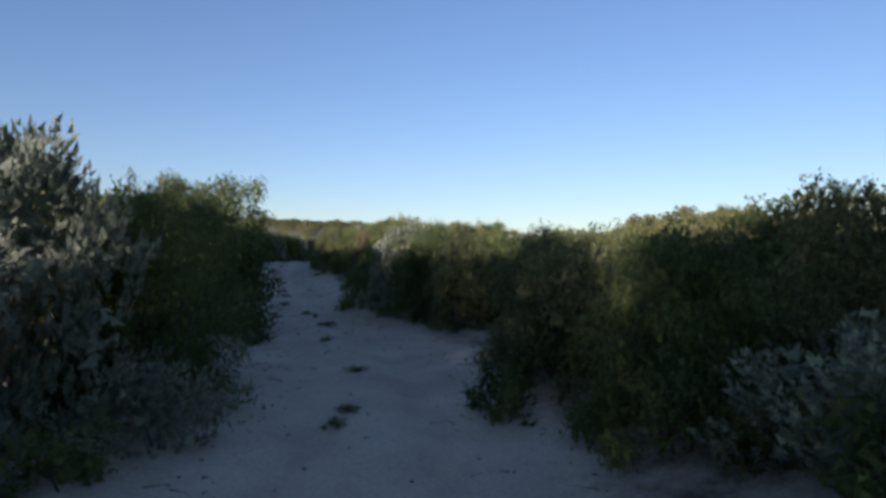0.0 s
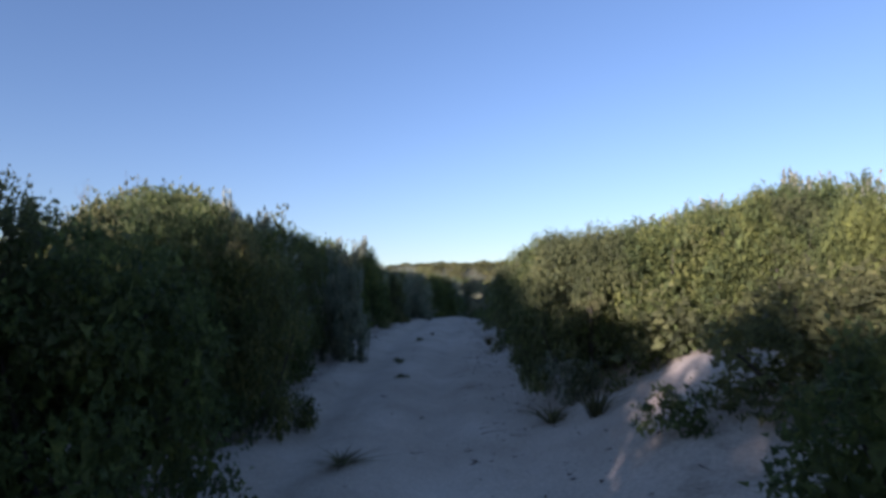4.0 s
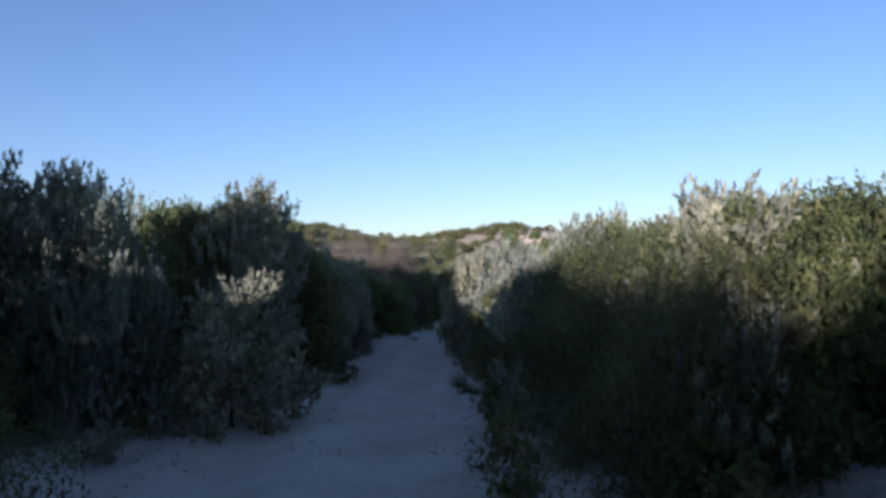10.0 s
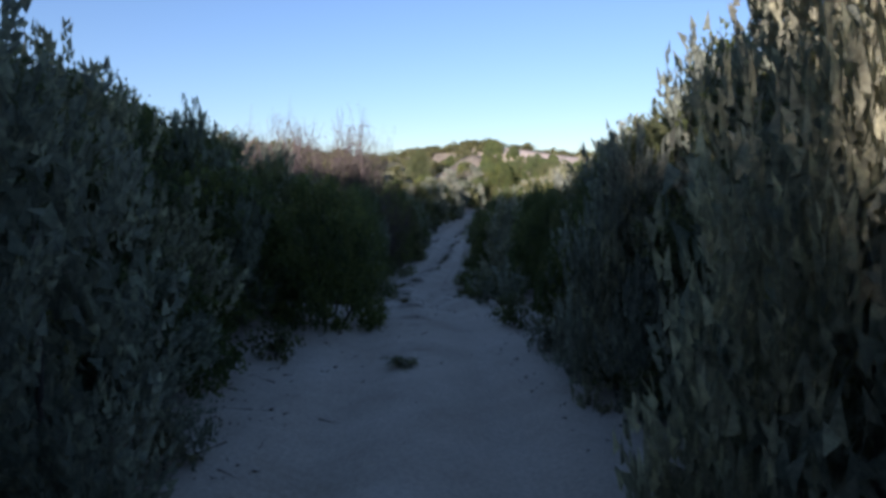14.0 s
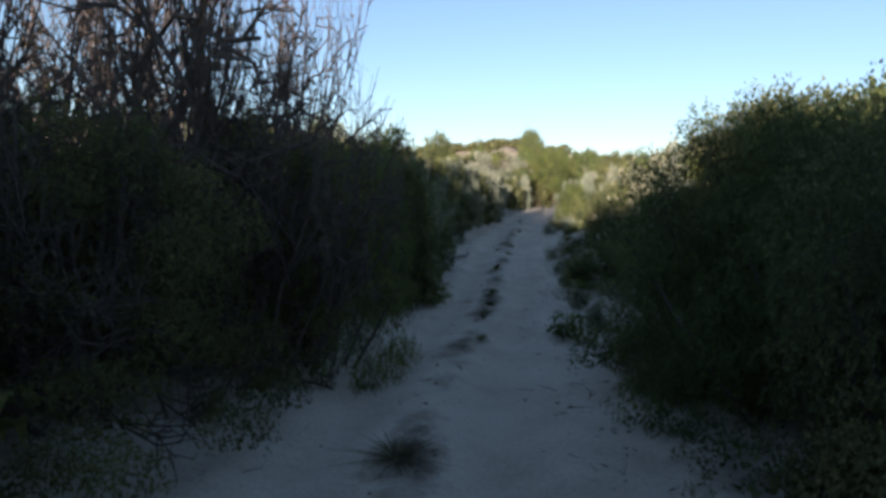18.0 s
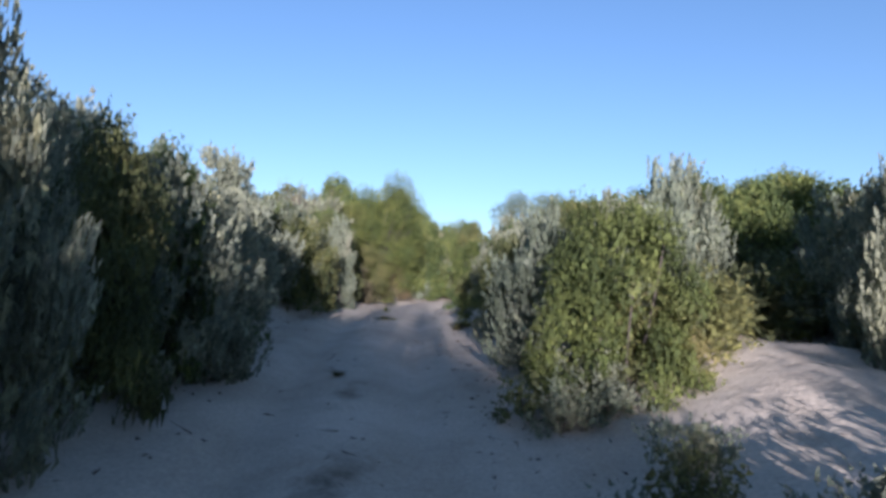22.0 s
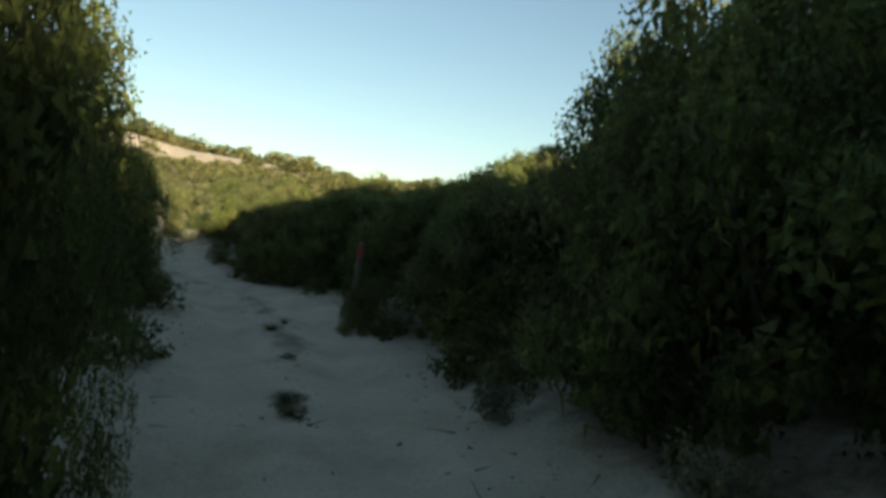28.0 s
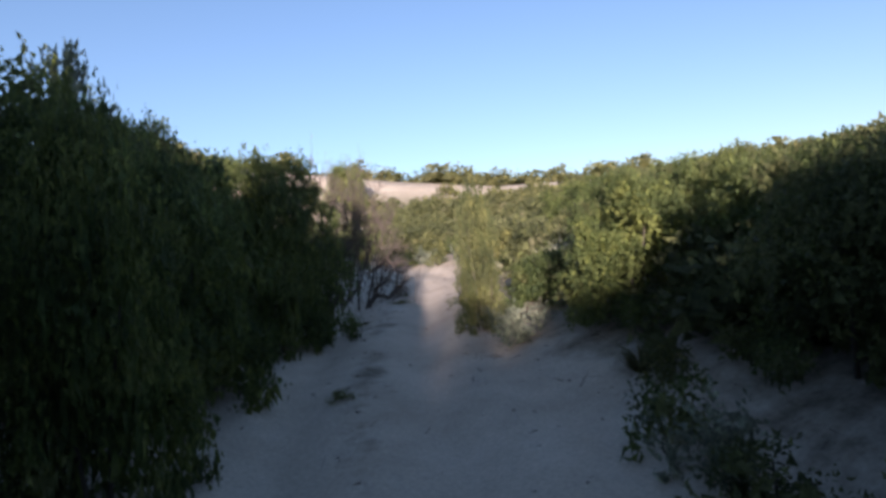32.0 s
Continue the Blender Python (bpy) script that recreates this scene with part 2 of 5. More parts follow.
def leaves(dark, light, tip, rough=0.55, sheen=0.3):
    """Foliage whose colour shifts from plant to plant, from bough to bough and from leaf to leaf."""

    def build(t, b):
        geo, info = t.nodes.new("ShaderNodeNewGeometry"), t.nodes.new("ShaderNodeObjectInfo")
        bough = ramp(t, grain(t, 1.6, 3), (0.32, dark), (0.7, light))
        leaf = ramp(t, geo.outputs["Random Per Island"], (0.0, (0.72, 0.72, 0.72)), (0.6, (1.0, 1.0, 1.0)), (1.0, (1.5, 1.45, 1.3)))
        plant = ramp(t, info.outputs["Random"], (0.0, (0.78, 0.84, 0.8)), (0.5, (1.0, 1.0, 1.0)), (1.0, (1.28, 1.16, 0.95)))
        colour = blend(t, 1.0, blend(t, 1.0, bough, leaf, "MULTIPLY"), plant, "MULTIPLY")
        dapple = ramp(t, grain(t, 26, 4, 0.7), (0.34, (0.6, 0.6, 0.62)), (0.52, (0.98, 0.98, 0.98)), (0.7, (1.3, 1.28, 1.2)))
        colour = blend(t, 1.0, colour, dapple, "MULTIPLY")
        sere = ramp(t, grain(t, 0.8, 4, 0.7), (0.6, (0, 0, 0)), (0.78, (1, 1, 1)))
        colour = blend(t, sere, colour, tip)
        t.links.new(colour, b.inputs["Base Color"])
        b.inputs["Roughness"].default_value = rough
        b.inputs["Specular IOR Level"].default_value = sheen
        relief(t, b, grain(t, 17, 5, 0.75), 0.8, 0.06)
        through_leaf = t.nodes.new("ShaderNodeBsdfTranslucent")
        t.links.new(colour, through_leaf.inputs["Color"])
        mix = t.nodes.new("ShaderNodeMixShader")
        mix.inputs[0].default_value = 0.45
        t.links.new(b.outputs[0], mix.inputs[1])
        t.links.new(through_leaf.outputs[0], mix.inputs[2])
        t.links.new(mix.outputs[0], t.nodes["Material Output"].inputs["Surface"])

    return build


def bark(dark, light):
    def build(t, b):
        t.links.new(ramp(t, grain(t, 18, 5, 0.7), (0.3, dark), (0.72, light)), b.inputs["Base Color"])
        b.inputs["Roughness"].default_value = 0.9
        relief(t, b, grain(t, 45, 4), 0.6, 0.01)

    return build


SAND_DARK, SAND_PALE = (0.40, 0.335, 0.25), (0.56, 0.49, 0.385)
SAND = material("dune_sand", sand)
GREEN = material("wattle_leaves", leaves((0.065, 0.091, 0.032), (0.184, 0.224, 0.068), (0.243, 0.227, 0.097)))
SILVER = material("silver_leaves", leaves((0.168, 0.185, 0.129), (0.370, 0.392, 0.286), (0.347, 0.325, 0.224), 0.8, 0.15))
OLIVE = material("heath_leaves", leaves((0.078, 0.094, 0.040), (0.220, 0.231, 0.087), (0.298, 0.235, 0.118)))
SERE = material("dry_leaves", leaves((0.120, 0.101, 0.062), (0.252, 0.210, 0.132), (0.300, 0.240, 0.156), 0.8, 0.1))
GRASS = material("sedge_blades", leaves((0.09, 0.085, 0.04), (0.2, 0.18, 0.085), (0.26, 0.21, 0.11), 0.7, 0.2))
SCRUB = material("scrub_leaves", leaves((0.065, 0.078, 0.034), (0.195, 0.202, 0.081), (0.286, 0.260, 0.156)))
BARK = material("rough_bark", bark((0.032, 0.026, 0.02), (0.1, 0.082, 0.065)))
DEAD = material("dead_wood", bark((0.12, 0.1, 0.08), (0.3, 0.26, 0.21)))
TWIG = material("brown_twigs", bark((0.045, 0.035, 0.028), (0.143, 0.112, 0.086)))
POST = material("weathered_timber", bark((0.05, 0.043, 0.036), (0.16, 0.135, 0.11)))
PAINT = material("faded_red_paint", bark((0.16, 0.035, 0.022), (0.26, 0.07, 0.045)))


# ---- building ----
def mesh_of(name, verts, faces, mats, marks=None):
    """A mesh from an (n, 3) array and an (m, 3) or (m, 4) array of faces; marks: the material of each face."""
    me = bpy.data.meshes.new(name)
    verts, faces = np.asarray(verts, np.float32), np.array(faces, np.int32)
    me.vertices.add(len(verts))
    me.vertices.foreach_set("co", verts.ravel())
    me.loops.add(faces.size)
    me.loops.foreach_set("vertex_index", faces.ravel())
    me.polygons.add(len(faces))
    me.polygons.foreach_set("loop_start", np.arange(len(faces), dtype=np.int32) * faces.shape[1])
    for m in mats:
        me.materials.append(m)
    if marks is not None:
        me.polygons.foreach_set("material_index", np.asarray(marks, np.int32))
    me.update(calc_edges=True)
    return me


def part(name, me, parent, label=""):
    ob = new(name, me)
    ob.parent = parent
    return tagged(ob, label)


def unit(v):
    return v / np.maximum(np.linalg.norm(v, axis=-1, keepdims=True), 1e-9)


def blades(rng, at, way, length, width, droop=0.25):
    """Leaves as pointed blades that spring from at along way, each turned by chance about its own axis."""
    n = len(at)
    way = unit(way)
    side = unit(np.cross(way, rng.normal(size=(n, 3))))
    length, width = np.broadcast_to(length, n)[:, None], np.broadcast_to(width, n)[:, None]
    broad = at + way * length * 0.22
    tip = at + way * length - np.array([0, 0, 1]) * length * droop * rng.random((n, 1))
    v = np.stack([broad + side * width * 0.55, tip, broad - side * width * 0.55], 1).reshape(-1, 3)
    return v, np.arange(3 * n).reshape(n, 3)


def tube(points, radii, sides=5):
    """A tapered tube through the points, as quads."""
    p = np.asarray(points, float)
    d = unit(np.gradient(p, axis=0))
    a = unit(np.cross(d, np.array([0.31, 0.17, 0.93]) + 0 * d))
    b = np.cross(d, a)
    ang = np.arange(sides) * 2 * math.pi / sides
    ring = a[:, None] * np.cos(ang)[None, :, None] + b[:, None] * np.sin(ang)[None, :, None]
    v = (p[:, None] + ring * np.asarray(radii, float)[:, None, None]).reshape(-1, 3)
    f = [(i * sides + k, i * sides + (k + 1) % sides, (i + 1) * sides + (k + 1) % sides, (i + 1) * sides + k) for i in range(len(p) - 1) for k in range(sides)]
    f += [(0, 1, 2, 3) if sides == 4 else (0, 1, 2, 2)]
    return v, np.array(f[:-1])


def joined(pieces):
    vs, fs, n = [], [], 0
    for v, f in pieces:
        vs.append(v)
        fs.append(np.asarray(f) + n)
        n += len(v)
    return np.vstack(vs), np.vstack(fs)


def core(rng, lobes, n, length, width, low=0.25, high=0.82):
    """The close twigs and leaves inside a crown: broad sprays at every angle between its heart and its outer leaves."""
    pick = rng.choice(len(lobes), n, p=lobes[:, 3] ** 2 / (lobes[:, 3] ** 2).sum())
    d = unit(rng.normal(size=(n, 3)))
    at = lobes[pick, :3] + d * lobes[pick, 3:] * rng.uniform(low, high, (n, 1))
    at[:, 2] = np.maximum(at[:, 2], 0.04)
    way = np.cross(d, rng.normal(size=(n, 3))) + d * 0.15
    return blades(rng, at - unit(way) * length * 0.4, way, length * rng.uniform(0.6, 1.3, n), width * rng.uniform(0.7, 1.3, n))


def on_lobes(rng, lobes, n, low=-0.35, depth=0.25, rim=0.72):
    """Places on the outside of a set of lobes, and the way out from each."""
    area = lobes[:, 3] * lobes[:, 4] + lobes[:, 3] * lobes[:, 5] * 2
    many = n * 5
    pick = rng.choice(len(lobes), many, p=area / area.sum())
    d = unit(rng.normal(size=(many, 3)))
    d[:, 2] = np.where(d[:, 2] < low, -d[:, 2] * 0.6, d[:, 2])
    at = lobes[pick, :3] + d * lobes[pick, 3:] * (1 - depth * rng.random((many, 1)))
    # drop what lies deep inside another lobe
    deep = np.zeros(many, bool)
    for k, lobe in enumerate(lobes):
        deep |= ((((at - lobe[:3]) / lobe[3:]) ** 2).sum(1) < rim**2) & (pick != k)
    keep = np.flatnonzero(~deep & (at[:, 2] > 0.03))[:n]
    return at[keep], d[keep]


def dome(rng, count, wide=0.875, size=0.24, low=0.14):
    """Lobes heaped into an uneven crown one metre high; wide: half its width."""
    lobes = []
    for k in range(count):
        z = (k + 0.5) / count
        a = k * 2.4 + rng.uniform(-0.5, 0.5)
        s = size * rng.uniform(0.65, 1.2)
        rim = math.sqrt(max(0.0, 1 - max(0.0, z - 0.12) ** 2.2)) * (wide - s) * rng.uniform(0.72, 1.05)
        r = rim * math.sqrt(rng.uniform(0.35, 1.0)) if z < 0.8 else rim * rng.uniform(0.2, 1.0)
        top = low + (1.0 - low - s * 0.75) * z
        lobes.append((r * math.cos(a), r * math.sin(a), top, s, s * rng.uniform(0.85, 1.15), s * rng.uniform(0.7, 0.95)))
    for k in range(count // 3):
        a, s = k * 6.283 / (count // 3) + rng.uniform(-0.4, 0.4), size * rng.uniform(0.6, 0.9)
        r = (wide - s) * rng.uniform(0.7, 1.0)
        lobes.append((r * math.cos(a), r * math.sin(a), s * 0.45, s, s, s * 0.8))
    for k in range(3):
        lobes.append((rng.uniform(-0.2, 0.2) * wide, rng.uniform(-0.2, 0.2) * wide, 0.3 + 0.16 * k, wide * (0.62 - 0.12 * k), wide * (0.6 - 0.12 * k), 0.3))
    return np.array(lobes)


def stems_to(rng, lobes, thick, sides=4, base=0.08):
    pieces = []
    for lobe in lobes if lobes[:, 2].max() <= 0.3 else lobes[lobes[:, 2] > 0.3]:
        foot = np.array([rng.uniform(-base, base), rng.uniform(-base, base), -0.12])
        end = lobe[:3] + np.array([0, 0, -0.1 * lobe[5]])
        mid = (foot + end) / 2 + rng.uniform(-0.08, 0.08, 3) - np.array([0, 0, 0.06])
        u = np.linspace(0, 1, 5)[:, None]
        pieces.append(tube((1 - u) ** 2 * foot + 2 * u * (1 - u) * mid + u**2 * end, np.linspace(thick, thick * 0.35, 5), sides))
    return joined(pieces)


def shrub(name, seed, leaf, lobes, n, length, width, thick, upright=0.35, close=1.9):
    """A leafy shrub one metre high: stems, a close inner mass, and a crown of single leaves in sprays."""
    rng = np.random.default_rng(seed)
    thing = new(name)
    part("stem", mesh_of(name + "_stem", *stems_to(rng, lobes[::4], thick), [BARK]), thing)
    part("inner_foliage", mesh_of(name + "_inner", *core(rng, lobes, n // 3, length * close, width * close * 1.2), [leaf]), thing)
    at, out = on_lobes(rng, lobes[:-3], n // 6, depth=0.3, rim=0.62)
    way = unit(out + np.array([0, 0, upright]) + rng.normal(scale=0.45, size=out.shape))
    k = np.repeat(np.arange(len(at)), 6)
    where = at[k] + way[k] * rng.uniform(-1.0, 0.6, (len(k), 1)) * length + rng.normal(scale=0.45, size=(len(k), 3)) * length
    go = unit(way[k] + rng.normal(scale=0.8, size=(len(k), 3)))
    size = rng.uniform(0.6, 1.25, len(k))
    part("crown", mesh_of(name + "_crown", *blades(rng, where, go, length * size, width * size), [leaf]), thing)
    return thing


def plume_shrub(name, seed, leaf, lobes, clusters, high, fingers=8, per=16, thick=0.17):
    """A silver shrub: clusters of upright finger-like shoots, each closely set with small leaves, over a grey inner mass."""
    rng = np.random.default_rng(seed)
    thing = new(name)
    part("stem", mesh_of(name + "_stem", *stems_to(rng, lobes[::4], 0.016), [BARK]), thing)
    part("inner_foliage", mesh_of(name + "_inner", *core(rng, lobes, clusters * 26, high * 0.6, high * 0.3), [leaf]), thing, "close grey inner leaves and twigs")
    at, out = on_lobes(rng, lobes[:-3], clusters, low=-0.45, depth=0.2)
    way = unit(out * np.array([0.6, 0.6, 0.35]) + np.array([0, 0, 0.9]) + rng.normal(scale=0.12, size=out.shape))
    c = np.repeat(np.arange(len(at)), fingers)
    stand = rng.normal(scale=1.0, size=(len(c), 3)) * np.array([1, 1, 0.5])
    foot = at[c] + stand * high * 0.36 - np.array([0, 0, 0.35 * high])
    axis = unit(way[c] + stand * 0.16)
    tall = high * rng.uniform(0.7, 1.3, (len(c), 1))
    k = np.repeat(np.arange(len(c)), per)
    u = np.tile(np.linspace(-0.05, 1, per), len(c))[:, None]
    splay = unit(np.cross(axis[k], rng.normal(size=(len(k), 3))))
    where = foot[k] + axis[k] * tall[k] * u + splay * tall[k] * thick * (0.5 - 0.4 * u)
    length = high * rng.uniform(0.26, 0.42, len(k))
    part("crown", mesh_of(name + "_crown", *blades(rng, where, axis[k] + splay * 0.55, length, length * 0.5, 0.0), [leaf]), thing)
    return thing


def bare_shrub(name, seed, wood, leaf, leafy=0):
    """A twiggy shrub one metre high: limbs that fork again and again into upright fans of fine shoots."""
    rng = np.random.default_rng(seed)
    thing = new(name)
    limbs, twigs, tips = [], [], []

    def grow(p, d, long, thick, level):
        bend = d + rng.normal(scale=0.2, size=3) + np.array([0, 0, 0.05])
        q, r = p + unit(d) * long * 0.5, p + unit(d) * long * 0.5 + unit(bend) * long * 0.5
        (limbs if level < 2 else twigs).append(tube([p, q, r], [thick, thick * 0.8, thick * 0.55], 5) if level < 2 else tube([p, r], [thick, thick * 0.6], 3))
        if level >= 5:
            tips.append(r)
            return
        for _ in range(4 if level == 1 else 3):
            s = unit(bend + rng.normal(scale=0.6, size=3))
            grow(p + (r - p) * rng.uniform(0.5, 1.0), s, long * rng.uniform(0.6, 0.84), thick * 0.64, level + 1)

    for k in range(6):
        a = k * 1.05 + rng.uniform(-0.4, 0.4)
        grow(np.array([0.03 * math.cos(a), 0.03 * math.sin(a), -0.1]), np.array([0.8 * math.cos(a), 0.8 * math.sin(a), 0.75]), 0.3, 0.013, 0)
    (limb_v, limb_f), (twig_v, twig_f), tips = joined(limbs), joined(twigs), np.array(tips)
    half = np.percentile(np.hypot(tips[:, 0], tips[:, 1]), 92)
    fit = np.array([0.75 / half, 0.75 / half, 1.0 / np.percentile(tips[:, 2], 97)])
    limb_v, twig_v, tips = limb_v * fit, twig_v * fit, tips * fit
    part("branching", mesh_of(name + "_branching", limb_v, limb_f, [wood]), thing)
    part("twig_spray", mesh_of(name + "_twig_spray", twig_v, twig_f, [wood]), thing)
    if leafy:
        k = rng.integers(0, len(tips), leafy)
        at = tips[k] + rng.normal(scale=0.03, size=(leafy, 3))
        part("dry_foliage", mesh_of(name + "_leaves", *blades(rng, at, rng.normal(size=(leafy, 3)) + np.array([0, 0, 0.5]), 0.035, 0.01), [leaf]), thing)
    return thing


def tuft(name, seed, leaf, count, spread=0.5):
    """A tussock one metre high of narrow arching blades."""
    rng = np.random.default_rng(seed)
    a = rng.uniform(0, 2 * math.pi, count)
    lean = rng.random(count) ** 0.7 * spread
    out = np.c_[np.cos(a), np.sin(a), 0 * a]
    foot = out * 0.12 * rng.random((count, 1)) - np.array([0, 0, 0.03])
    tall = rng.uniform(0.5, 1.0, (count, 1))
    mid = foot + (out * lean[:, None] * 0.35 + np.array([0, 0, 0.6])) * tall
    tip = foot + (out * lean[:, None] * 1.1 + np.array([0, 0, 0.95])) * tall
    side = np.c_[-out[:, 1], out[:, 0], 0 * a] * 0.016
    v = np.stack([foot - side, foot + side, mid + side * 0.8, mid - side * 0.8, tip + side * 0.1, tip - side * 0.1], 1).reshape(-1, 3)
    b = np.arange(count)[:, None] * 6
    return tagged(new(name, mesh_of(name, v, np.vstack([b + [0, 1, 2, 3], b + [3, 2, 4, 5]]), [leaf])))


def small_tree(name, seed, leaf, lobes, n, length, width, thick, close=1.9):
    """A small tree one metre high with a leaning trunk, limbs and an open crown in clumps."""
    rng = np.random.default_rng(seed)
    thing = new(name)
    fork = np.array([rng.uniform(-0.05, 0.05), rng.uniform(-0.05, 0.05), 0.3])
    part("trunk", mesh_of(name + "_trunk", *tube([(0, 0, -0.08), fork * (0.6, 0.9, 0.4), fork], [thick, thick * 0.8, thick * 0.65], 7), [BARK]), thing)
    limbs = []
    for lobe in lobes[lobes[:, 2] > 0.4]:
        end = lobe[:3] + rng.uniform(-0.03, 0.03, 3)
        mid = (fork + end) / 2 + rng.uniform(-0.06, 0.06, 3)
        u = np.linspace(0, 1, 5)[:, None]
        limbs.append(tube((1 - u) ** 2 * fork + 2 * u * (1 - u) * mid + u**2 * end, np.linspace(thick * 0.38, thick * 0.1, 5), 5))
    part("branching", mesh_of(name + "_branching", *joined(limbs), [BARK]), thing)
    part("inner_foliage", mesh_of(name + "_inner", *core(rng, lobes, n // 3, length * close, width * close * 1.2), [leaf]), thing)
    at, out = on_lobes(rng, lobes[:-1], n // 6, low=-0.9, depth=0.35, rim=0.6)
    way = unit(out + rng.normal(scale=0.5, size=out.shape))
    k = np.repeat(np.arange(len(at)), 6)
    where = at[k] + way[k] * rng.uniform(-1.0, 0.8, (len(k), 1)) * length + rng.normal(scale=0.5, size=(len(k), 3)) * length
    size = rng.uniform(0.65, 1.3, len(k))
    part("crown", mesh_of(name + "_crown", *blades(rng, where, unit(way[k] + rng.normal(scale=0.8, size=(len(k), 3))), length * size, width * size), [leaf]), thing)
    return thing


# ---- the ground: one sheet, fine along the track and wide to the horizon ----
ACROSS = np.array([math.cos(radians(-8)), math.sin(radians(-8))])
AHEAD = np.array([-ACROSS[1], ACROSS[0]])
reach = np.cumsum(0.7 * 1.15 ** np.arange(45))
spine = np.vstack([LINE[0, :2] - AHEAD * reach[::-1, None], LINE[:, :2], LINE[-1, :2] + AHEAD * reach[:, None]])
fine = np.arange(-20, 21) * 0.2
side = np.cumsum(0.24 * 1.125 ** np.arange(60))
side = np.r_[-(4.0 + side[::-1]), fine, 4.0 + side]
gx, gy = (spine[:, None, k] + side[None, :] * ACROSS[k] for k in (0, 1))
gz = ground(gx, gy)
nu, nv = gx.shape
index = np.arange(nu * nv).reshape(nu, nv)
quads = np.stack([index[:-1, :-1], index[:-1, 1:], index[1:, 1:], index[1:, :-1]], -1).reshape(-1, 4)
sheet = mesh_of("ground", np.stack([gx, gy, gz], -1).reshape(-1, 3), quads, [SAND])
sheet.polygons.foreach_set("use_smooth", np.ones(len(quads), bool))
s, lat, far, _ = nearest(gx, gy)
half = np.interp(s, *zip(*WIDTHS))
bare = np.where(lat < 0, np.interp(s, *zip(*BARE_LEFT)), np.interp(s, *zip(*BARE_RIGHT))) * (1 - smooth(far, 4.5, 8.0))
litter = smooth(np.abs(lat) - half, 0.0, 1.4) * (1 - 0.8 * bare) * 0.95 + np.clip(0.8 + 0.6 * waves(gx.ravel(), gy.ravel(), 2.6, 4.0), 0, 1.25) * np.exp(-(((lat + 0.16 * waves(gx.ravel(), gy.ravel(), 3.7, 1.5)) / 0.36) ** 2)) * np.interp(s, *zip(*MIDDLE))
for cx, cy, size in BLOWOUTS:
    litter = litter * (1 - np.exp(-(((gx.ravel() - cx) ** 2 + (gy.ravel() - cy) ** 2) / size**2)))
cover = smooth(far, 9, 22) * 0.92
for cx, cy, size in BLOWOUTS:
    cover = cover * (1 - np.exp(-(((gx.ravel() - cx) ** 2 + (gy.ravel() - cy) ** 2) / size**2) ** 2))
sheet.attributes.new("cover", "FLOAT", "POINT").data.foreach_set("value", cover.astype(np.float32))
sheet.attributes.new("litter", "FLOAT", "POINT").data.foreach_set("value", litter.astype(np.float32))
tagged(new("ground", sheet), "pale dune sand with a two-rut track, leaf litter under scrub", "ground", kind="structure")

# ---- kinds of plants, each a metre high until it is planted ----
def tree_lobes(seed, count):
    """Clumps of foliage at the ends of a small tree's limbs, one metre high in all."""
    r = np.random.default_rng(seed)
    level = r.permutation(count)
    out = []
    for k in range(count):
        a, z = k * 2.4, 0.16 + 0.72 * (level[k] + 0.5) / count
        spread = 0.4 * math.sqrt(max(0.05, 1 - ((z - 0.42) / 0.52) ** 2)) * r.uniform(0.55, 1.0)
        size = r.uniform(0.12, 0.19)
        out.append((spread * math.cos(a), spread * math.sin(a), z, size, size * r.uniform(0.85, 1.1), size * r.uniform(0.7, 0.95)))
    out.append((0, 0, 0.5, 0.26, 0.26, 0.3))
    return np.array(out)


TREES = [tree_lobes(200 + k, 19 + 2 * k) for k in range(3)]
def made(seed, count, wide, size=0.24):
    return dome(np.random.default_rng(seed), count, wide, size)


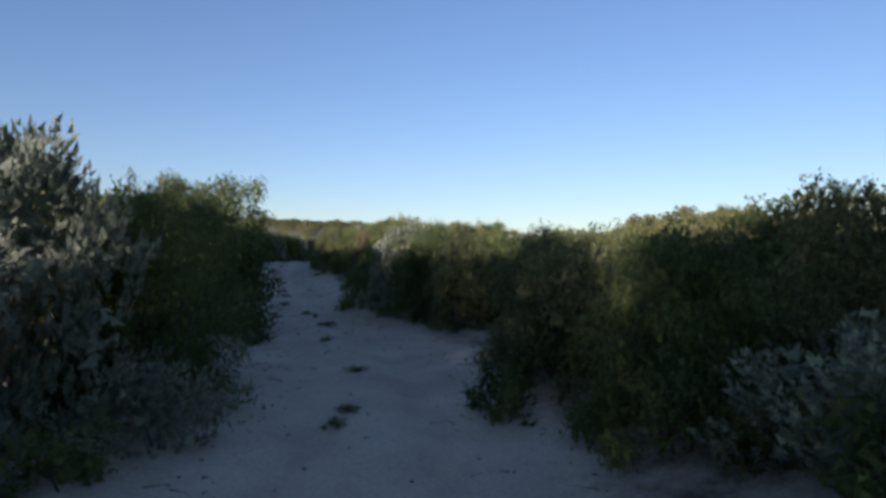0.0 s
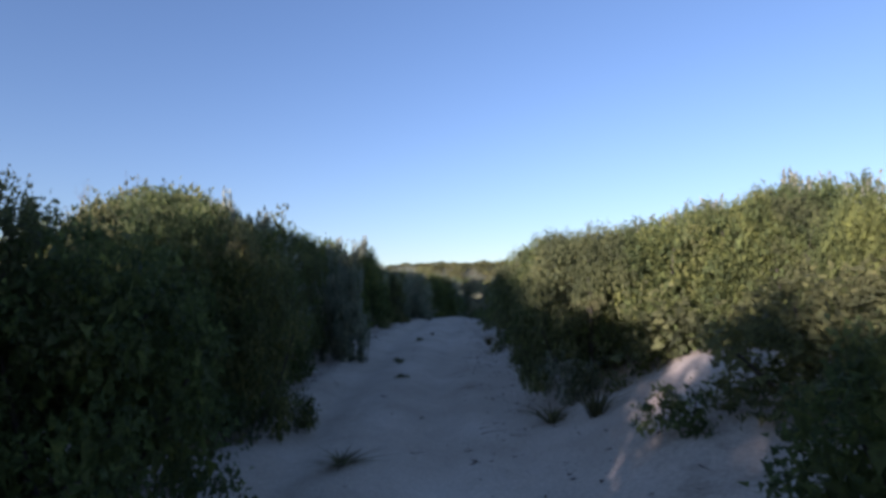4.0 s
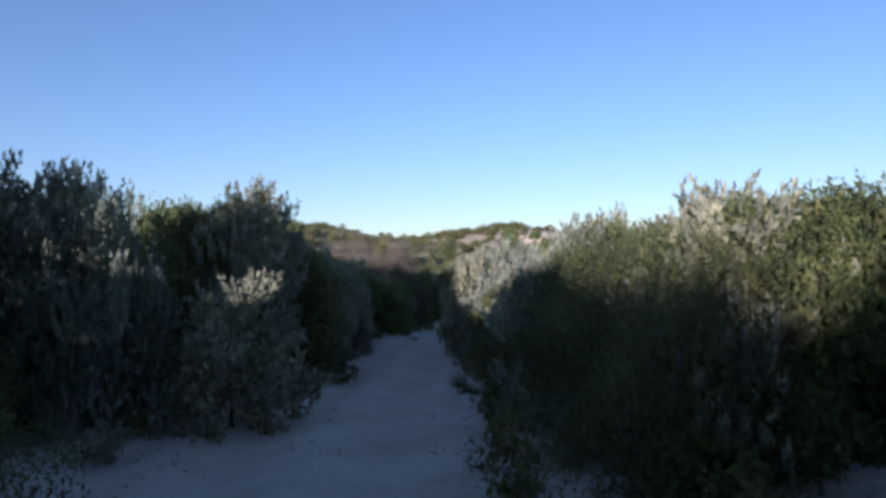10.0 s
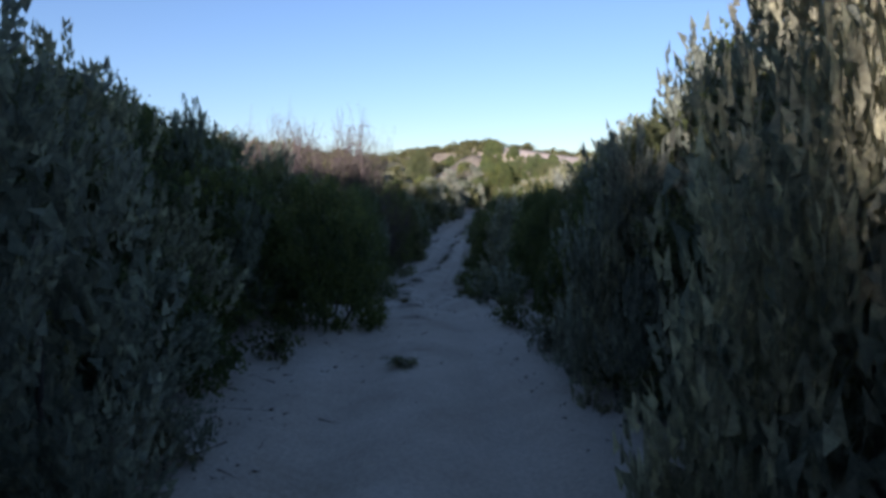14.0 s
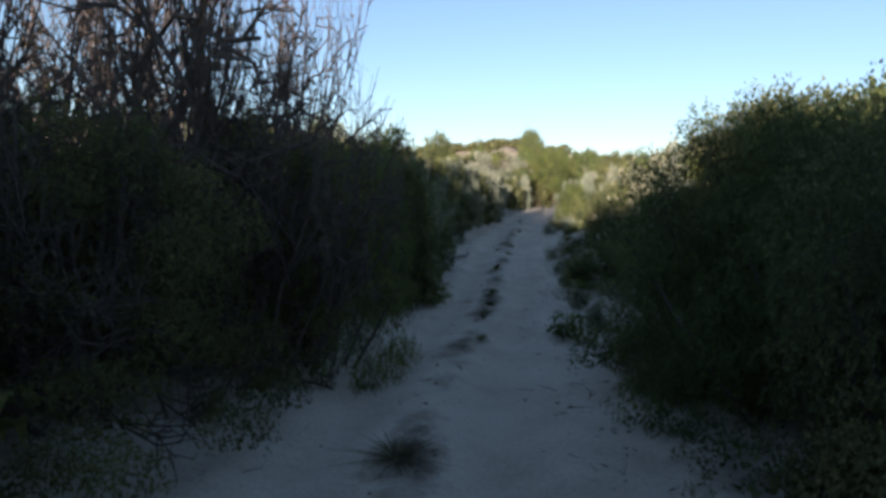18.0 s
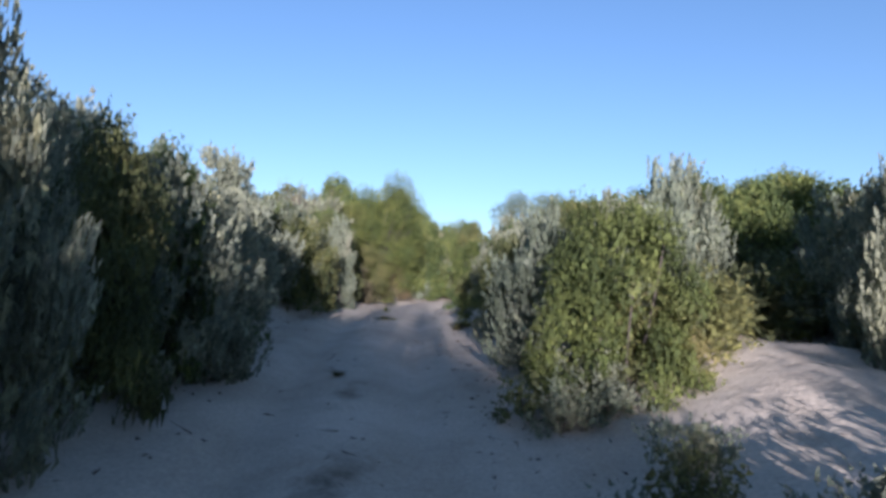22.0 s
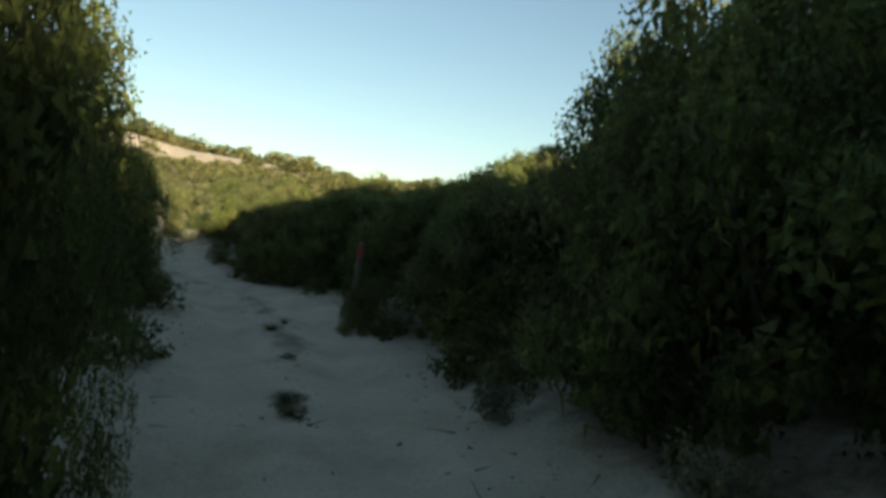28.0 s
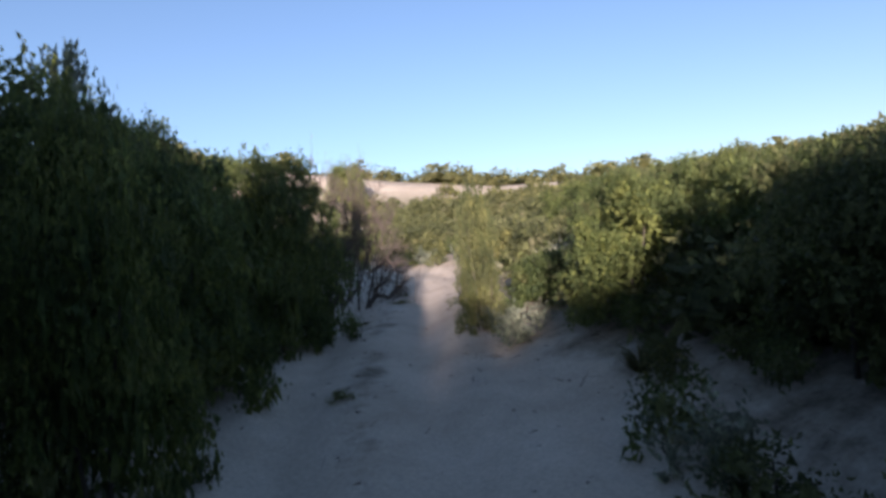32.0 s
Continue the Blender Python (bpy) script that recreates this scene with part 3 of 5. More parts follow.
FULL, TALL = 0.875, 0.5  # half the width of a broad and of a narrow crown
KINDS = {
    "green": [shrub("wattle_shrub", 11 + k, GREEN, made(11 + k, 24, FULL), 9000, 0.042, 0.019, 0.022) for k in range(3)],
    "green_tall": [shrub("tall_wattle_shrub", 21 + k, GREEN, made(21 + k, 24, TALL, 0.18), 11000, 0.026, 0.0115, 0.018) for k in range(2)],
    "green_big": [shrub("large_wattle_shrub", 15 + k, GREEN, made(15 + k, 36, FULL, 0.2), 14500, 0.032, 0.0145, 0.016) for k in range(2)],
    "olive_big": [shrub("large_heath_shrub", 35 + k, OLIVE, made(35 + k, 36, FULL, 0.19), 14500, 0.03, 0.0135, 0.016, 0.6) for k in range(2)],
    "green_near": [shrub("close_wattle_shrub", 18 + k, GREEN, made(18 + k, 40, FULL, 0.19), 44000, 0.0145, 0.0068, 0.016, 0.35, 1.4) for k in range(2)],
    "olive_near": [shrub("close_heath_shrub", 38 + k, OLIVE, made(38 + k, 40, FULL, 0.18), 44000, 0.0145, 0.0066, 0.016, 0.6, 1.4) for k in range(2)],
    "tree_near": [small_tree("leafy_tree", 121 + k, OLIVE if k == 1 else GREEN, tree_lobes(221 + k, 27), 76000, 0.0085, 0.0044, 0.026, 1.3) for k in range(2)],
    "green_far": [shrub("thicket_wattle_shrub", 26 + k, GREEN, made(26 + k, 18, FULL, 0.26), 3600, 0.06, 0.028, 0.022) for k in range(2)],
    "olive": [shrub("heath_shrub", 31 + k, OLIVE, made(31 + k, 24, FULL, 0.22), 9000, 0.04, 0.0175, 0.022, 0.6) for k in range(3)],
    "olive_tall": [shrub("tall_heath_shrub", 41 + k, OLIVE, made(41 + k, 24, TALL, 0.17), 11000, 0.025, 0.0105, 0.018, 0.6) for k in range(2)],
    "olive_far": [shrub("thicket_heath_shrub", 46 + k, OLIVE, made(46 + k, 18, FULL, 0.26), 3600, 0.058, 0.026, 0.022, 0.5) for k in range(2)],
    "silver": [plume_shrub("silver_shrub", 51 + k, SILVER, made(51 + k, 20, FULL * 0.9, 0.22), 66, 0.15) for k in range(3)],
    "silver_tall": [plume_shrub("tall_silver_shrub", 56 + k, SILVER, made(56 + k, 24, TALL * 0.9, 0.16), 70, 0.105) for k in range(2)],
    "silver_far": [plume_shrub("thicket_silver_shrub", 61 + k, SILVER, made(61 + k, 14, FULL * 0.9, 0.25), 34, 0.19, 7, 12) for k in range(2)],
    "sere": [shrub("dry_shrub", 71 + k, SERE, made(71 + k, 18, FULL, 0.23), 8000, 0.055, 0.01, 0.018, 0.9) for k in range(2)],
    "bare": [bare_shrub("bare_shrub", 91 + k, TWIG, SERE, 420) for k in range(2)],
    "tree": [small_tree("small_tree", 111 + k, OLIVE if k == 1 else GREEN, TREES[k], 18000, 0.021, 0.0095, 0.03) for k in range(3)],
    "low_heath": [shrub("low_heath_shrub", 131 + k, OLIVE, made(131 + k, 6, FULL, 0.33), 480, 0.11, 0.045, 0.03, 0.6) for k in range(2)],
    "low_wattle": [shrub("low_wattle_shrub", 136 + k, GREEN, made(136 + k, 6, FULL, 0.33), 480, 0.115, 0.048, 0.03, 0.5) for k in range(2)],
    "low_silver": [plume_shrub("low_silver_shrub", 141 + k, SILVER, made(141 + k, 5, FULL * 0.9, 0.33), 12, 0.28, 5, 8) for k in range(2)],
    "tuft": [tuft("sedge_tuft", 151 + k, GRASS, 60, 0.9) for k in range(2)],
}
WORDS = {
    "green": ("dark green leafy wattle shrub beside the sandy track", "shrub", "wattle shrubs"),
    "green_tall": ("tall dark green wattle shrub leaning over the track", "shrub", "tall wattle shrubs"),
    "green_big": ("large dark green wattle bush spreading beside the track", "shrub", "large wattle shrubs"),
    "olive_big": ("large rounded olive-green heath bush on the bank", "shrub", "large heath shrubs"),
    "green_near": ("large dark green wattle bush leaning close over the track", "shrub", "close wattle shrubs"),
    "olive_near": ("large olive-green heath bush standing close to the track", "shrub", "close heath shrubs"),
    "tree_near": ("rounded leafy coastal tree standing close to the track", "tree", "leafy trees"),
    "green_far": ("green wattle shrub in the thicket behind the track edge", "shrub", "thicket wattle shrubs"),
    "olive": ("rounded olive-green heath shrub growing in dune sand", "shrub", "heath shrubs"),
    "olive_tall": ("tall olive-green heath shrub crowding the track edge", "shrub", "tall heath shrubs"),
    "olive_far": ("olive-green heath shrub in the thicket on the dune", "shrub", "thicket heath shrubs"),
    "silver": ("silvery grey-green shrub with upright feathery shoots", "shrub", "silver shrubs"),
    "silver_tall": ("tall silvery shrub with feathery shoots beside the track", "shrub", "tall silver shrubs"),
    "silver_far": ("silvery grey shrub in the thicket on the dune", "shrub", "thicket silver shrubs"),
    "sere": ("dry brownish shrub with sparse withered leaves", "shrub", "dry shrubs"),
    "bare": ("bare twiggy shrub with grey leafless branches", "shrub", "bare shrubs"),
    "tree": ("small bushy coastal tree with a clumped leafy crown", "tree", "small trees"),
    "low_heath": ("low olive-green shrub at the edge of the track", "shrub", "low heath shrubs"),
    "low_wattle": ("low dark green shrub at the edge of the track", "shrub", "low wattle shrubs"),
    "low_silver": ("low silvery shrub at the edge of the track", "shrub", "low silver shrubs"),
    "tuft": ("tuft of dry sedge growing in loose sand", "grass tuft", "sedge tufts"),
}
PLANTED = {kind: [[] for _ in forms] for kind, forms in KINDS.items()}
TURN = random.Random(5)


def plant(kind, x, y, high, wide):
    """Sets a plant of that kind into the sand. wide: the width of its crown."""
    z = float(ground(np.array([x]), np.array([y]))[0])
    across = 1.0 if kind.endswith("tall") else {"tuft": 1.0, "tree": 1.05, "tree_near": 1.05, "bare": 1.5}.get(kind, 1.75)
    m = pose(x, y, z - 0.04 * high, 0, 0, TURN.uniform(0, 360)) @ Matrix.Diagonal((wide / across, wide / across, high, 1))
    some = PLANTED[kind]
    min(some, key=len).append(m)


# ---- the plants that stand out, along the track ----
# first nine: unseen plants behind the start, added to shade it
plant("tree", 39.0, -15.0, 5.57, 5.00)
plant("tree", 42.0, -14.0, 5.43, 5.00)
plant("tree", 36.0, -14.0, 5.72, 5.00)
plant("tree", 44.2, -10.1, 4.45, 3.82)
plant("tree", 40.5, -10.0, 5.24, 4.60)
plant("tree", 33.5, -9.0, 4.99, 4.60)
plant("green_tall", 38.5, -7.1, 4.70, 3.82)
plant("green_tall", 39.6, -2.8, 4.14, 3.40)
plant("green_tall", 37.9, 2.1, 3.96, 3.23)
plant("green_big", 41.9, 10.7, 1.92, 2.11)
plant("olive_big", 43.5, 11.0, 2.34, 2.57)
plant("silver", 36.3, 9.8, 2.50, 2.89)
plant("olive", 41.2, 12.2, 1.82, 2.01)
plant("green_near", 36.8, 11.3, 2.52, 2.41)
plant("green", 41.8, 13.8, 1.90, 2.64)
plant("green", 44.0, 14.1, 2.13, 3.02)
plant("green", 36.0, 11.8, 2.41, 2.18)
plant("green_big", 35.0, 11.1, 2.70, 3.24)
plant("olive", 40.8, 13.6, 1.94, 1.89)
plant("green_tall", 34.8, 11.5, 2.78, 1.96)
plant("green", 42.4, 15.0, 1.99, 2.55)
plant("olive_far", 44.2, 17.2, 1.69, 2.60)
plant("olive_far", 46.8, 18.6, 2.91, 3.52)
plant("green_big", 33.6, 12.4, 2.83, 3.35)
plant("olive", 39.4, 16.6, 1.72, 1.90)
plant("green", 40.9, 17.7, 1.65, 2.27)
plant("olive", 42.2, 19.0, 1.56, 2.18)
plant("olive_far", 43.1, 20.0, 1.87, 2.48)
plant("green", 39.8, 18.1, 1.74, 1.92)
plant("olive", 39.2, 17.9, 1.82, 2.32)
plant("olive_far", 43.1, 20.0, 1.95, 2.39)
plant("green", 40.2, 18.0, 1.84, 2.23)
plant("olive_far", 43.9, 20.1, 2.26, 2.49)
plant("green", 40.4, 18.7, 1.72, 2.18)
plant("green_tall", 35.0, 15.9, 3.07, 2.41)
plant("green_near", 38.2, 18.4, 2.08, 2.18)
plant("olive_far", 43.8, 21.6, 1.78, 2.26)
plant("green_far", 42.3, 20.9, 1.39, 2.55)
plant("olive", 38.5, 19.3, 1.84, 2.28)
plant("olive_big", 31.0, 15.0, 2.69, 3.30)
plant("green", 38.4, 19.3, 1.80, 2.38)
plant("green_big", 33.3, 16.9, 2.53, 2.78)
plant("silver", 37.6, 19.3, 2.09, 2.31)
plant("green", 39.1, 20.5, 1.64, 2.12)
plant("olive_far", 45.3, 24.8, 1.85, 2.22)
plant("green_near", 37.1, 20.8, 1.95, 2.46)
plant("green_far", 41.3, 23.8, 1.43, 2.49)
plant("olive", 37.6, 22.9, 1.83, 1.62)
plant("green", 36.8, 22.3, 1.87, 2.36)
plant("green", 37.8, 22.7, 1.79, 1.97)
plant("olive_far", 47.6, 28.8, 1.69, 3.93)
plant("green", 36.7, 23.2, 1.71, 1.74)
plant("silver", 31.0, 20.0, 1.92, 4.20)
plant("olive", 31.4, 21.1, 2.03, 2.15)
plant("green_big", 29.8, 19.8, 2.08, 2.28)
plant("olive", 38.1, 24.5, 1.84, 2.15)
plant("olive", 36.4, 23.7, 1.83, 2.35)
plant("green", 35.7, 23.7, 1.95, 1.60)
plant("green_far", 48.3, 31.2, 2.02, 2.58)
plant("green", 37.1, 25.1, 1.81, 2.51)
plant("olive", 29.5, 21.2, 2.42, 1.96)
plant("olive_near", 31.7, 22.0, 2.41, 1.77)
plant("green_tall", 37.8, 26.1, 2.05, 1.51)
plant("olive_big", 38.2, 26.3, 2.08, 2.53)
plant("olive", 29.3, 22.5, 1.98, 1.87)
plant("green", 35.8, 26.1, 1.41, 2.21)
plant("green_far", 26.3, 21.8, 2.50, 2.36)
plant("green_big", 27.6, 23.8, 2.13, 3.11)
plant("olive_big", 36.5, 28.5, 1.70, 2.70)
plant("green_far", 26.2, 23.4, 2.73, 3.26)
plant("green_far", 24.6, 23.1, 3.45, 4.30)
plant("green", 35.7, 29.5, 1.47, 2.31)
plant("sere", 33.8, 28.8, 1.81, 1.32)
plant("green_big", 28.6, 25.9, 2.08, 2.35)
plant("green", 26.9, 25.5, 1.92, 3.19)
plant("green", 34.0, 29.3, 1.76, 1.84)
plant("olive", 27.5, 26.5, 1.74, 1.32)
plant("green_far", 24.7, 25.5, 2.29, 3.30)
plant("green", 37.0, 31.8, 1.72, 1.70)
plant("sere", 34.7, 31.0, 1.77, 2.38)
plant("green_big", 27.2, 27.0, 1.97, 2.28)
plant("green", 33.4, 31.7, 1.86, 1.89)
plant("green_big", 26.4, 28.3, 2.18, 2.41)
plant("green_big", 25.5, 27.9, 2.05, 2.53)
plant("green_big", 26.8, 28.4, 2.30, 2.53)
plant("olive_big", 26.9, 28.9, 2.44, 3.02)
plant("green", 27.5, 29.6, 2.33, 2.83)
plant("green_big", 35.1, 33.2, 2.18, 2.46)
plant("green_big", 34.5, 32.8, 2.19, 2.43)
plant("olive", 35.5, 33.9, 1.99, 2.60)
plant("olive_far", 23.2, 29.0, 1.98, 3.40)
plant("green", 33.2, 34.0, 1.93, 1.25)
plant("olive_big", 24.1, 29.4, 2.29, 2.52)
plant("green_big", 33.9, 34.1, 2.14, 2.51)
plant("green_far", 22.6, 29.8, 2.34, 2.72)
plant("green_big", 25.9, 31.9, 2.86, 2.33)
plant("silver", 22.8, 30.1, 2.51, 3.21)
plant("olive_big", 26.3, 32.5, 2.71, 2.12)
plant("green", 31.3, 34.8, 1.81, 2.24)
plant("olive_big", 32.7, 35.6, 2.20, 2.64)
plant("green_big", 33.1, 35.8, 2.48, 2.74)
plant("olive_big", 30.3, 34.7, 2.22, 2.26)
plant("green_big", 32.1, 35.4, 2.13, 2.35)
plant("olive_big", 24.4, 32.7, 2.60, 3.30)
plant("green_big", 24.0, 33.1, 2.61, 3.40)
plant("green", 30.7, 36.1, 1.73, 1.56)
plant("olive", 24.9, 33.6, 2.88, 1.42)
plant("silver", 33.9, 37.3, 2.57, 2.83)
plant("green_big", 24.1, 33.6, 2.90, 3.41)
plant("green_big", 23.9, 33.5, 3.08, 3.39)
plant("olive_big", 29.7, 36.1, 2.19, 2.14)
plant("green_big", 31.9, 36.9, 2.28, 2.55)
plant("green", 31.0, 36.3, 1.86, 2.33)
plant("green_big", 32.9, 37.3, 2.49, 2.88)
plant("olive_big", 32.7, 37.8, 2.40, 2.45)
plant("silver", 33.2, 38.0, 2.46, 2.54)
plant("green_big", 24.5, 34.8, 2.77, 2.51)
plant("green_far", 20.7, 33.6, 2.91, 2.94)
plant("green_tall", 22.5, 34.4, 3.38, 2.04)
plant("green", 29.8, 37.3, 1.94, 2.73)
plant("olive_far", 37.5, 40.2, 2.28, 2.50)
plant("silver", 30.9, 38.0, 1.98, 2.89)
plant("green_big", 23.5, 34.9, 3.02, 3.82)
plant("green_far", 38.2, 40.7, 2.22, 2.44)
plant("olive_big", 22.3, 34.6, 3.28, 4.19)
plant("green_big", 29.4, 37.3, 2.19, 2.26)
plant("olive", 30.6, 37.7, 1.88, 2.40)
plant("green_big", 23.2, 34.8, 3.27, 3.79)
plant("green_far", 33.3, 39.1, 2.66, 3.34)
plant("silver", 23.4, 35.5, 3.11, 3.68)
plant("silver", 22.9, 35.9, 3.03, 2.12)
plant("green_big", 30.3, 38.8, 2.01, 2.62)
plant("olive_tall", 32.8, 39.7, 2.56, 1.59)
plant("olive_far", 21.8, 35.5, 3.74, 4.20)
plant("green_far", 21.1, 35.5, 3.46, 4.20)
plant("green_big", 22.4, 36.1, 3.21, 3.85)
plant("silver", 31.8, 40.2, 2.60, 2.48)
plant("olive_big", 22.9, 36.5, 2.80, 3.43)
plant("olive_far", 22.9, 36.5, 2.97, 3.65)
plant("olive_big", 29.6, 39.3, 2.12, 2.58)
plant("olive_big", 20.1, 35.4, 3.19, 4.12)
plant("green_big", 29.0, 38.7, 2.27, 2.73)
plant("olive_big", 30.5, 39.2, 2.25, 2.85)
plant("green", 29.2, 39.3, 2.04, 2.90)
plant("olive_big", 31.3, 40.2, 2.54, 2.64)
plant("silver", 24.1, 38.4, 2.72, 1.56)
plant("olive_big", 29.8, 40.5, 2.13, 2.11)
plant("olive_far", 20.0, 36.6, 3.82, 4.20)
plant("green_far", 20.8, 36.8, 3.99, 4.20)
plant("green_big", 21.3, 37.2, 3.64, 4.20)
plant("olive_big", 19.7, 36.8, 3.79, 4.20)
plant("olive_big", 22.4, 37.9, 2.76, 3.61)
plant("olive_far", 18.9, 36.6, 3.70, 4.20)
plant("green_big", 22.1, 38.4, 2.89, 2.98)
plant("green_big", 22.0, 38.2, 3.05, 3.76)
plant("olive_big", 21.8, 39.1, 2.77, 3.57)
plant("green_big", 21.2, 39.0, 3.12, 3.84)
plant("green_far", 17.7, 37.7, 3.85, 4.20)
plant("olive_big", 28.3, 42.3, 2.27, 2.08)
plant("olive_big", 21.6, 39.6, 2.86, 3.60)
plant("green_big", 20.5, 40.2, 3.22, 3.71)
plant("olive_far", 18.2, 39.0, 4.17, 4.20)
plant("green_big", 20.9, 40.4, 2.71, 2.98)
plant("olive_far", 27.1, 43.2, 2.49, 2.39)
plant("green_big", 21.1, 40.6, 2.79, 3.43)
plant("bare", 16.7, 39.5, 3.91, 4.53)
plant("green_big", 20.2, 41.7, 3.05, 3.62)
plant("green_big", 20.7, 42.0, 2.76, 3.37)
plant("green_near", 26.6, 44.5, 2.47, 2.49)
plant("bare", 15.1, 40.6, 4.02, 4.72)
plant("green_far", 20.2, 43.5, 3.16, 3.37)
plant("green_far", 18.9, 43.4, 3.52, 4.01)
plant("bare", 13.9, 42.0, 4.27, 3.76)
plant("green_near", 25.7, 47.4, 1.58, 2.84)
plant("olive", 28.2, 49.1, 2.86, 0.61)
plant("green", 20.1, 46.7, 3.22, 1.84)
plant("green", 25.7, 48.9, 1.79, 1.98)
plant("olive_far", 18.7, 47.6, 2.92, 3.43)
plant("green_big", 27.9, 51.5, 2.22, 2.50)
plant("silver", 18.5, 48.8, 3.30, 2.52)
plant("olive", 26.7, 52.0, 1.83, 1.84)
plant("silver_tall", 17.4, 48.5, 3.55, 1.78)
plant("olive_big", 19.0, 50.4, 2.41, 1.72)
plant("olive_tall", 28.0, 53.7, 2.26, 1.75)
plant("sere", 24.8, 52.7, 1.43, 1.25)
plant("olive_big", 25.9, 52.7, 2.10, 2.32)
plant("green_tall", 18.1, 50.7, 2.32, 1.58)
plant("green_far", 29.7, 55.2, 2.65, 3.72)
plant("olive_big", 27.3, 54.6, 2.44, 2.72)
plant("silver", 17.1, 50.7, 2.67, 3.32)
plant("olive_big", 25.9, 54.2, 2.35, 2.63)
plant("green_big", 17.3, 50.7, 2.67, 3.13)
plant("silver", 18.2, 51.9, 2.37, 2.49)
plant("olive_big", 15.9, 52.0, 3.05, 3.61)
plant("olive_big", 27.1, 56.5, 2.39, 3.96)
plant("silver", 16.7, 53.5, 2.51, 2.31)
plant("green_big", 14.6, 53.2, 3.19, 3.82)
plant("silver", 17.9, 54.9, 2.35, 2.55)
plant("silver", 25.9, 57.3, 2.10, 2.45)
plant("silver", 22.1, 56.5, 1.81, 2.29)
plant("olive_near", 21.9, 56.5, 1.92, 2.11)
plant("olive", 22.7, 56.7, 1.64, 2.05)
plant("green", 16.8, 55.6, 2.25, 2.27)
plant("olive_near", 22.1, 57.0, 1.78, 2.30)
plant("silver", 16.4, 55.2, 2.30, 2.55)
plant("olive_big", 13.2, 54.4, 2.36, 4.10)
plant("green", 23.3, 57.9, 1.61, 1.98)
plant("green_near", 17.2, 56.6, 2.57, 3.07)
plant("green", 21.9, 58.0, 1.71, 2.15)
plant("green_big", 15.5, 56.0, 2.27, 2.50)
plant("silver", 23.1, 58.4, 1.79, 2.06)
plant("silver", 25.3, 59.3, 1.80, 2.53)
plant("olive", 23.9, 59.1, 1.45, 2.38)
plant("silver_tall", 14.4, 57.3, 2.52, 1.54)
plant("silver_tall", 15.4, 57.6, 2.62, 1.74)
plant("green_big", 15.4, 57.5, 2.63, 3.01)
plant("silver", 22.1, 59.6, 1.83, 2.33)
plant("silver", 16.5, 58.6, 2.77, 2.27)
plant("green_tall", 15.7, 58.7, 2.59, 1.77)
plant("green_tall", 24.2, 60.3, 1.63, 1.89)
plant("silver", 23.3, 60.0, 1.73, 2.37)
plant("olive_big", 23.0, 59.9, 1.99, 2.52)
plant("olive_tall", 22.7, 60.3, 2.03, 2.11)
plant("green_tall", 16.3, 59.4, 2.83, 1.81)
plant("olive_big", 14.4, 58.8, 1.96, 2.96)
plant("silver", 15.4, 59.1, 2.72, 3.13)
plant("green_tall", 16.8, 60.1, 2.97, 1.88)
plant("silver", 24.7, 62.0, 1.89, 2.50)
plant("silver", 22.1, 61.2, 1.98, 2.65)
plant("green_big", 21.9, 61.1, 2.02, 2.42)
plant("olive_big", 25.0, 62.1, 2.09, 2.52)
plant("olive", 21.4, 61.6, 2.02, 1.70)
plant("silver_far", 25.2, 62.2, 2.05, 2.64)
plant("olive_near", 21.4, 62.5, 2.14, 2.40)
plant("olive_big", 22.8, 62.6, 2.16, 2.47)
plant("olive_big", 14.4, 61.9, 1.74, 3.50)
plant("green_big", 14.3, 61.9, 1.75, 3.45)
plant("olive_big", 22.1, 62.8, 2.10, 2.67)
plant("green_tall", 15.4, 62.3, 2.62, 2.34)
plant("green_big", 24.6, 63.5, 2.03, 2.62)
plant("olive_far", 26.2, 64.0, 2.97, 3.64)
plant("green_big", 16.3, 62.9, 3.09, 2.18)
plant("silver", 22.1, 64.0, 2.21, 1.84)
plant("silver", 22.0, 64.0, 2.33, 2.69)
plant("silver", 22.9, 64.1, 2.14, 2.63)
plant("green_near", 20.9, 64.0, 2.26, 2.54)
plant("green_tall", 15.2, 63.9, 1.83, 2.34)
plant("silver", 14.1, 63.4, 1.72, 3.61)
plant("silver_far", 26.6, 65.7, 3.10, 3.57)
plant("silver_tall", 22.2, 65.3, 2.42, 1.81)
plant("silver_tall", 15.9, 64.3, 2.81, 2.12)
plant("silver", 22.6, 65.6, 2.41, 2.91)
plant("silver", 14.1, 64.6, 1.77, 4.20)
plant("bare", 24.8, 66.9, 2.54, 2.63)
plant("silver_tall", 22.2, 66.6, 2.42, 1.62)
plant("silver_far", 27.6, 67.5, 3.40, 4.08)
plant("green_near", 15.8, 66.1, 1.85, 2.23)
plant("green_big", 13.4, 66.0, 1.98, 4.20)
plant("olive_far", 26.3, 69.0, 2.99, 3.34)
plant("sere", 24.4, 68.8, 2.32, 2.60)
plant("olive_near", 20.0, 68.4, 2.19, 2.62)
plant("olive_big", 12.7, 67.4, 3.84, 4.20)
plant("silver", 20.6, 68.8, 2.24, 2.52)
plant("green_big", 21.1, 68.9, 2.27, 2.50)
plant("green_big", 21.8, 69.0, 2.33, 2.56)
plant("olive_big", 21.3, 68.9, 2.32, 2.56)
plant("olive_big", 12.0, 68.8, 4.02, 4.20)
plant("olive_tall", 21.6, 70.7, 2.50, 1.85)
plant("olive_near", 19.9, 70.3, 2.02, 2.43)
plant("green_near", 19.9, 70.3, 2.06, 2.43)
plant("silver", 14.2, 70.3, 2.86, 2.11)
plant("silver_tall", 13.3, 70.1, 3.04, 1.92)
plant("olive_far", 24.1, 71.8, 2.13, 3.56)
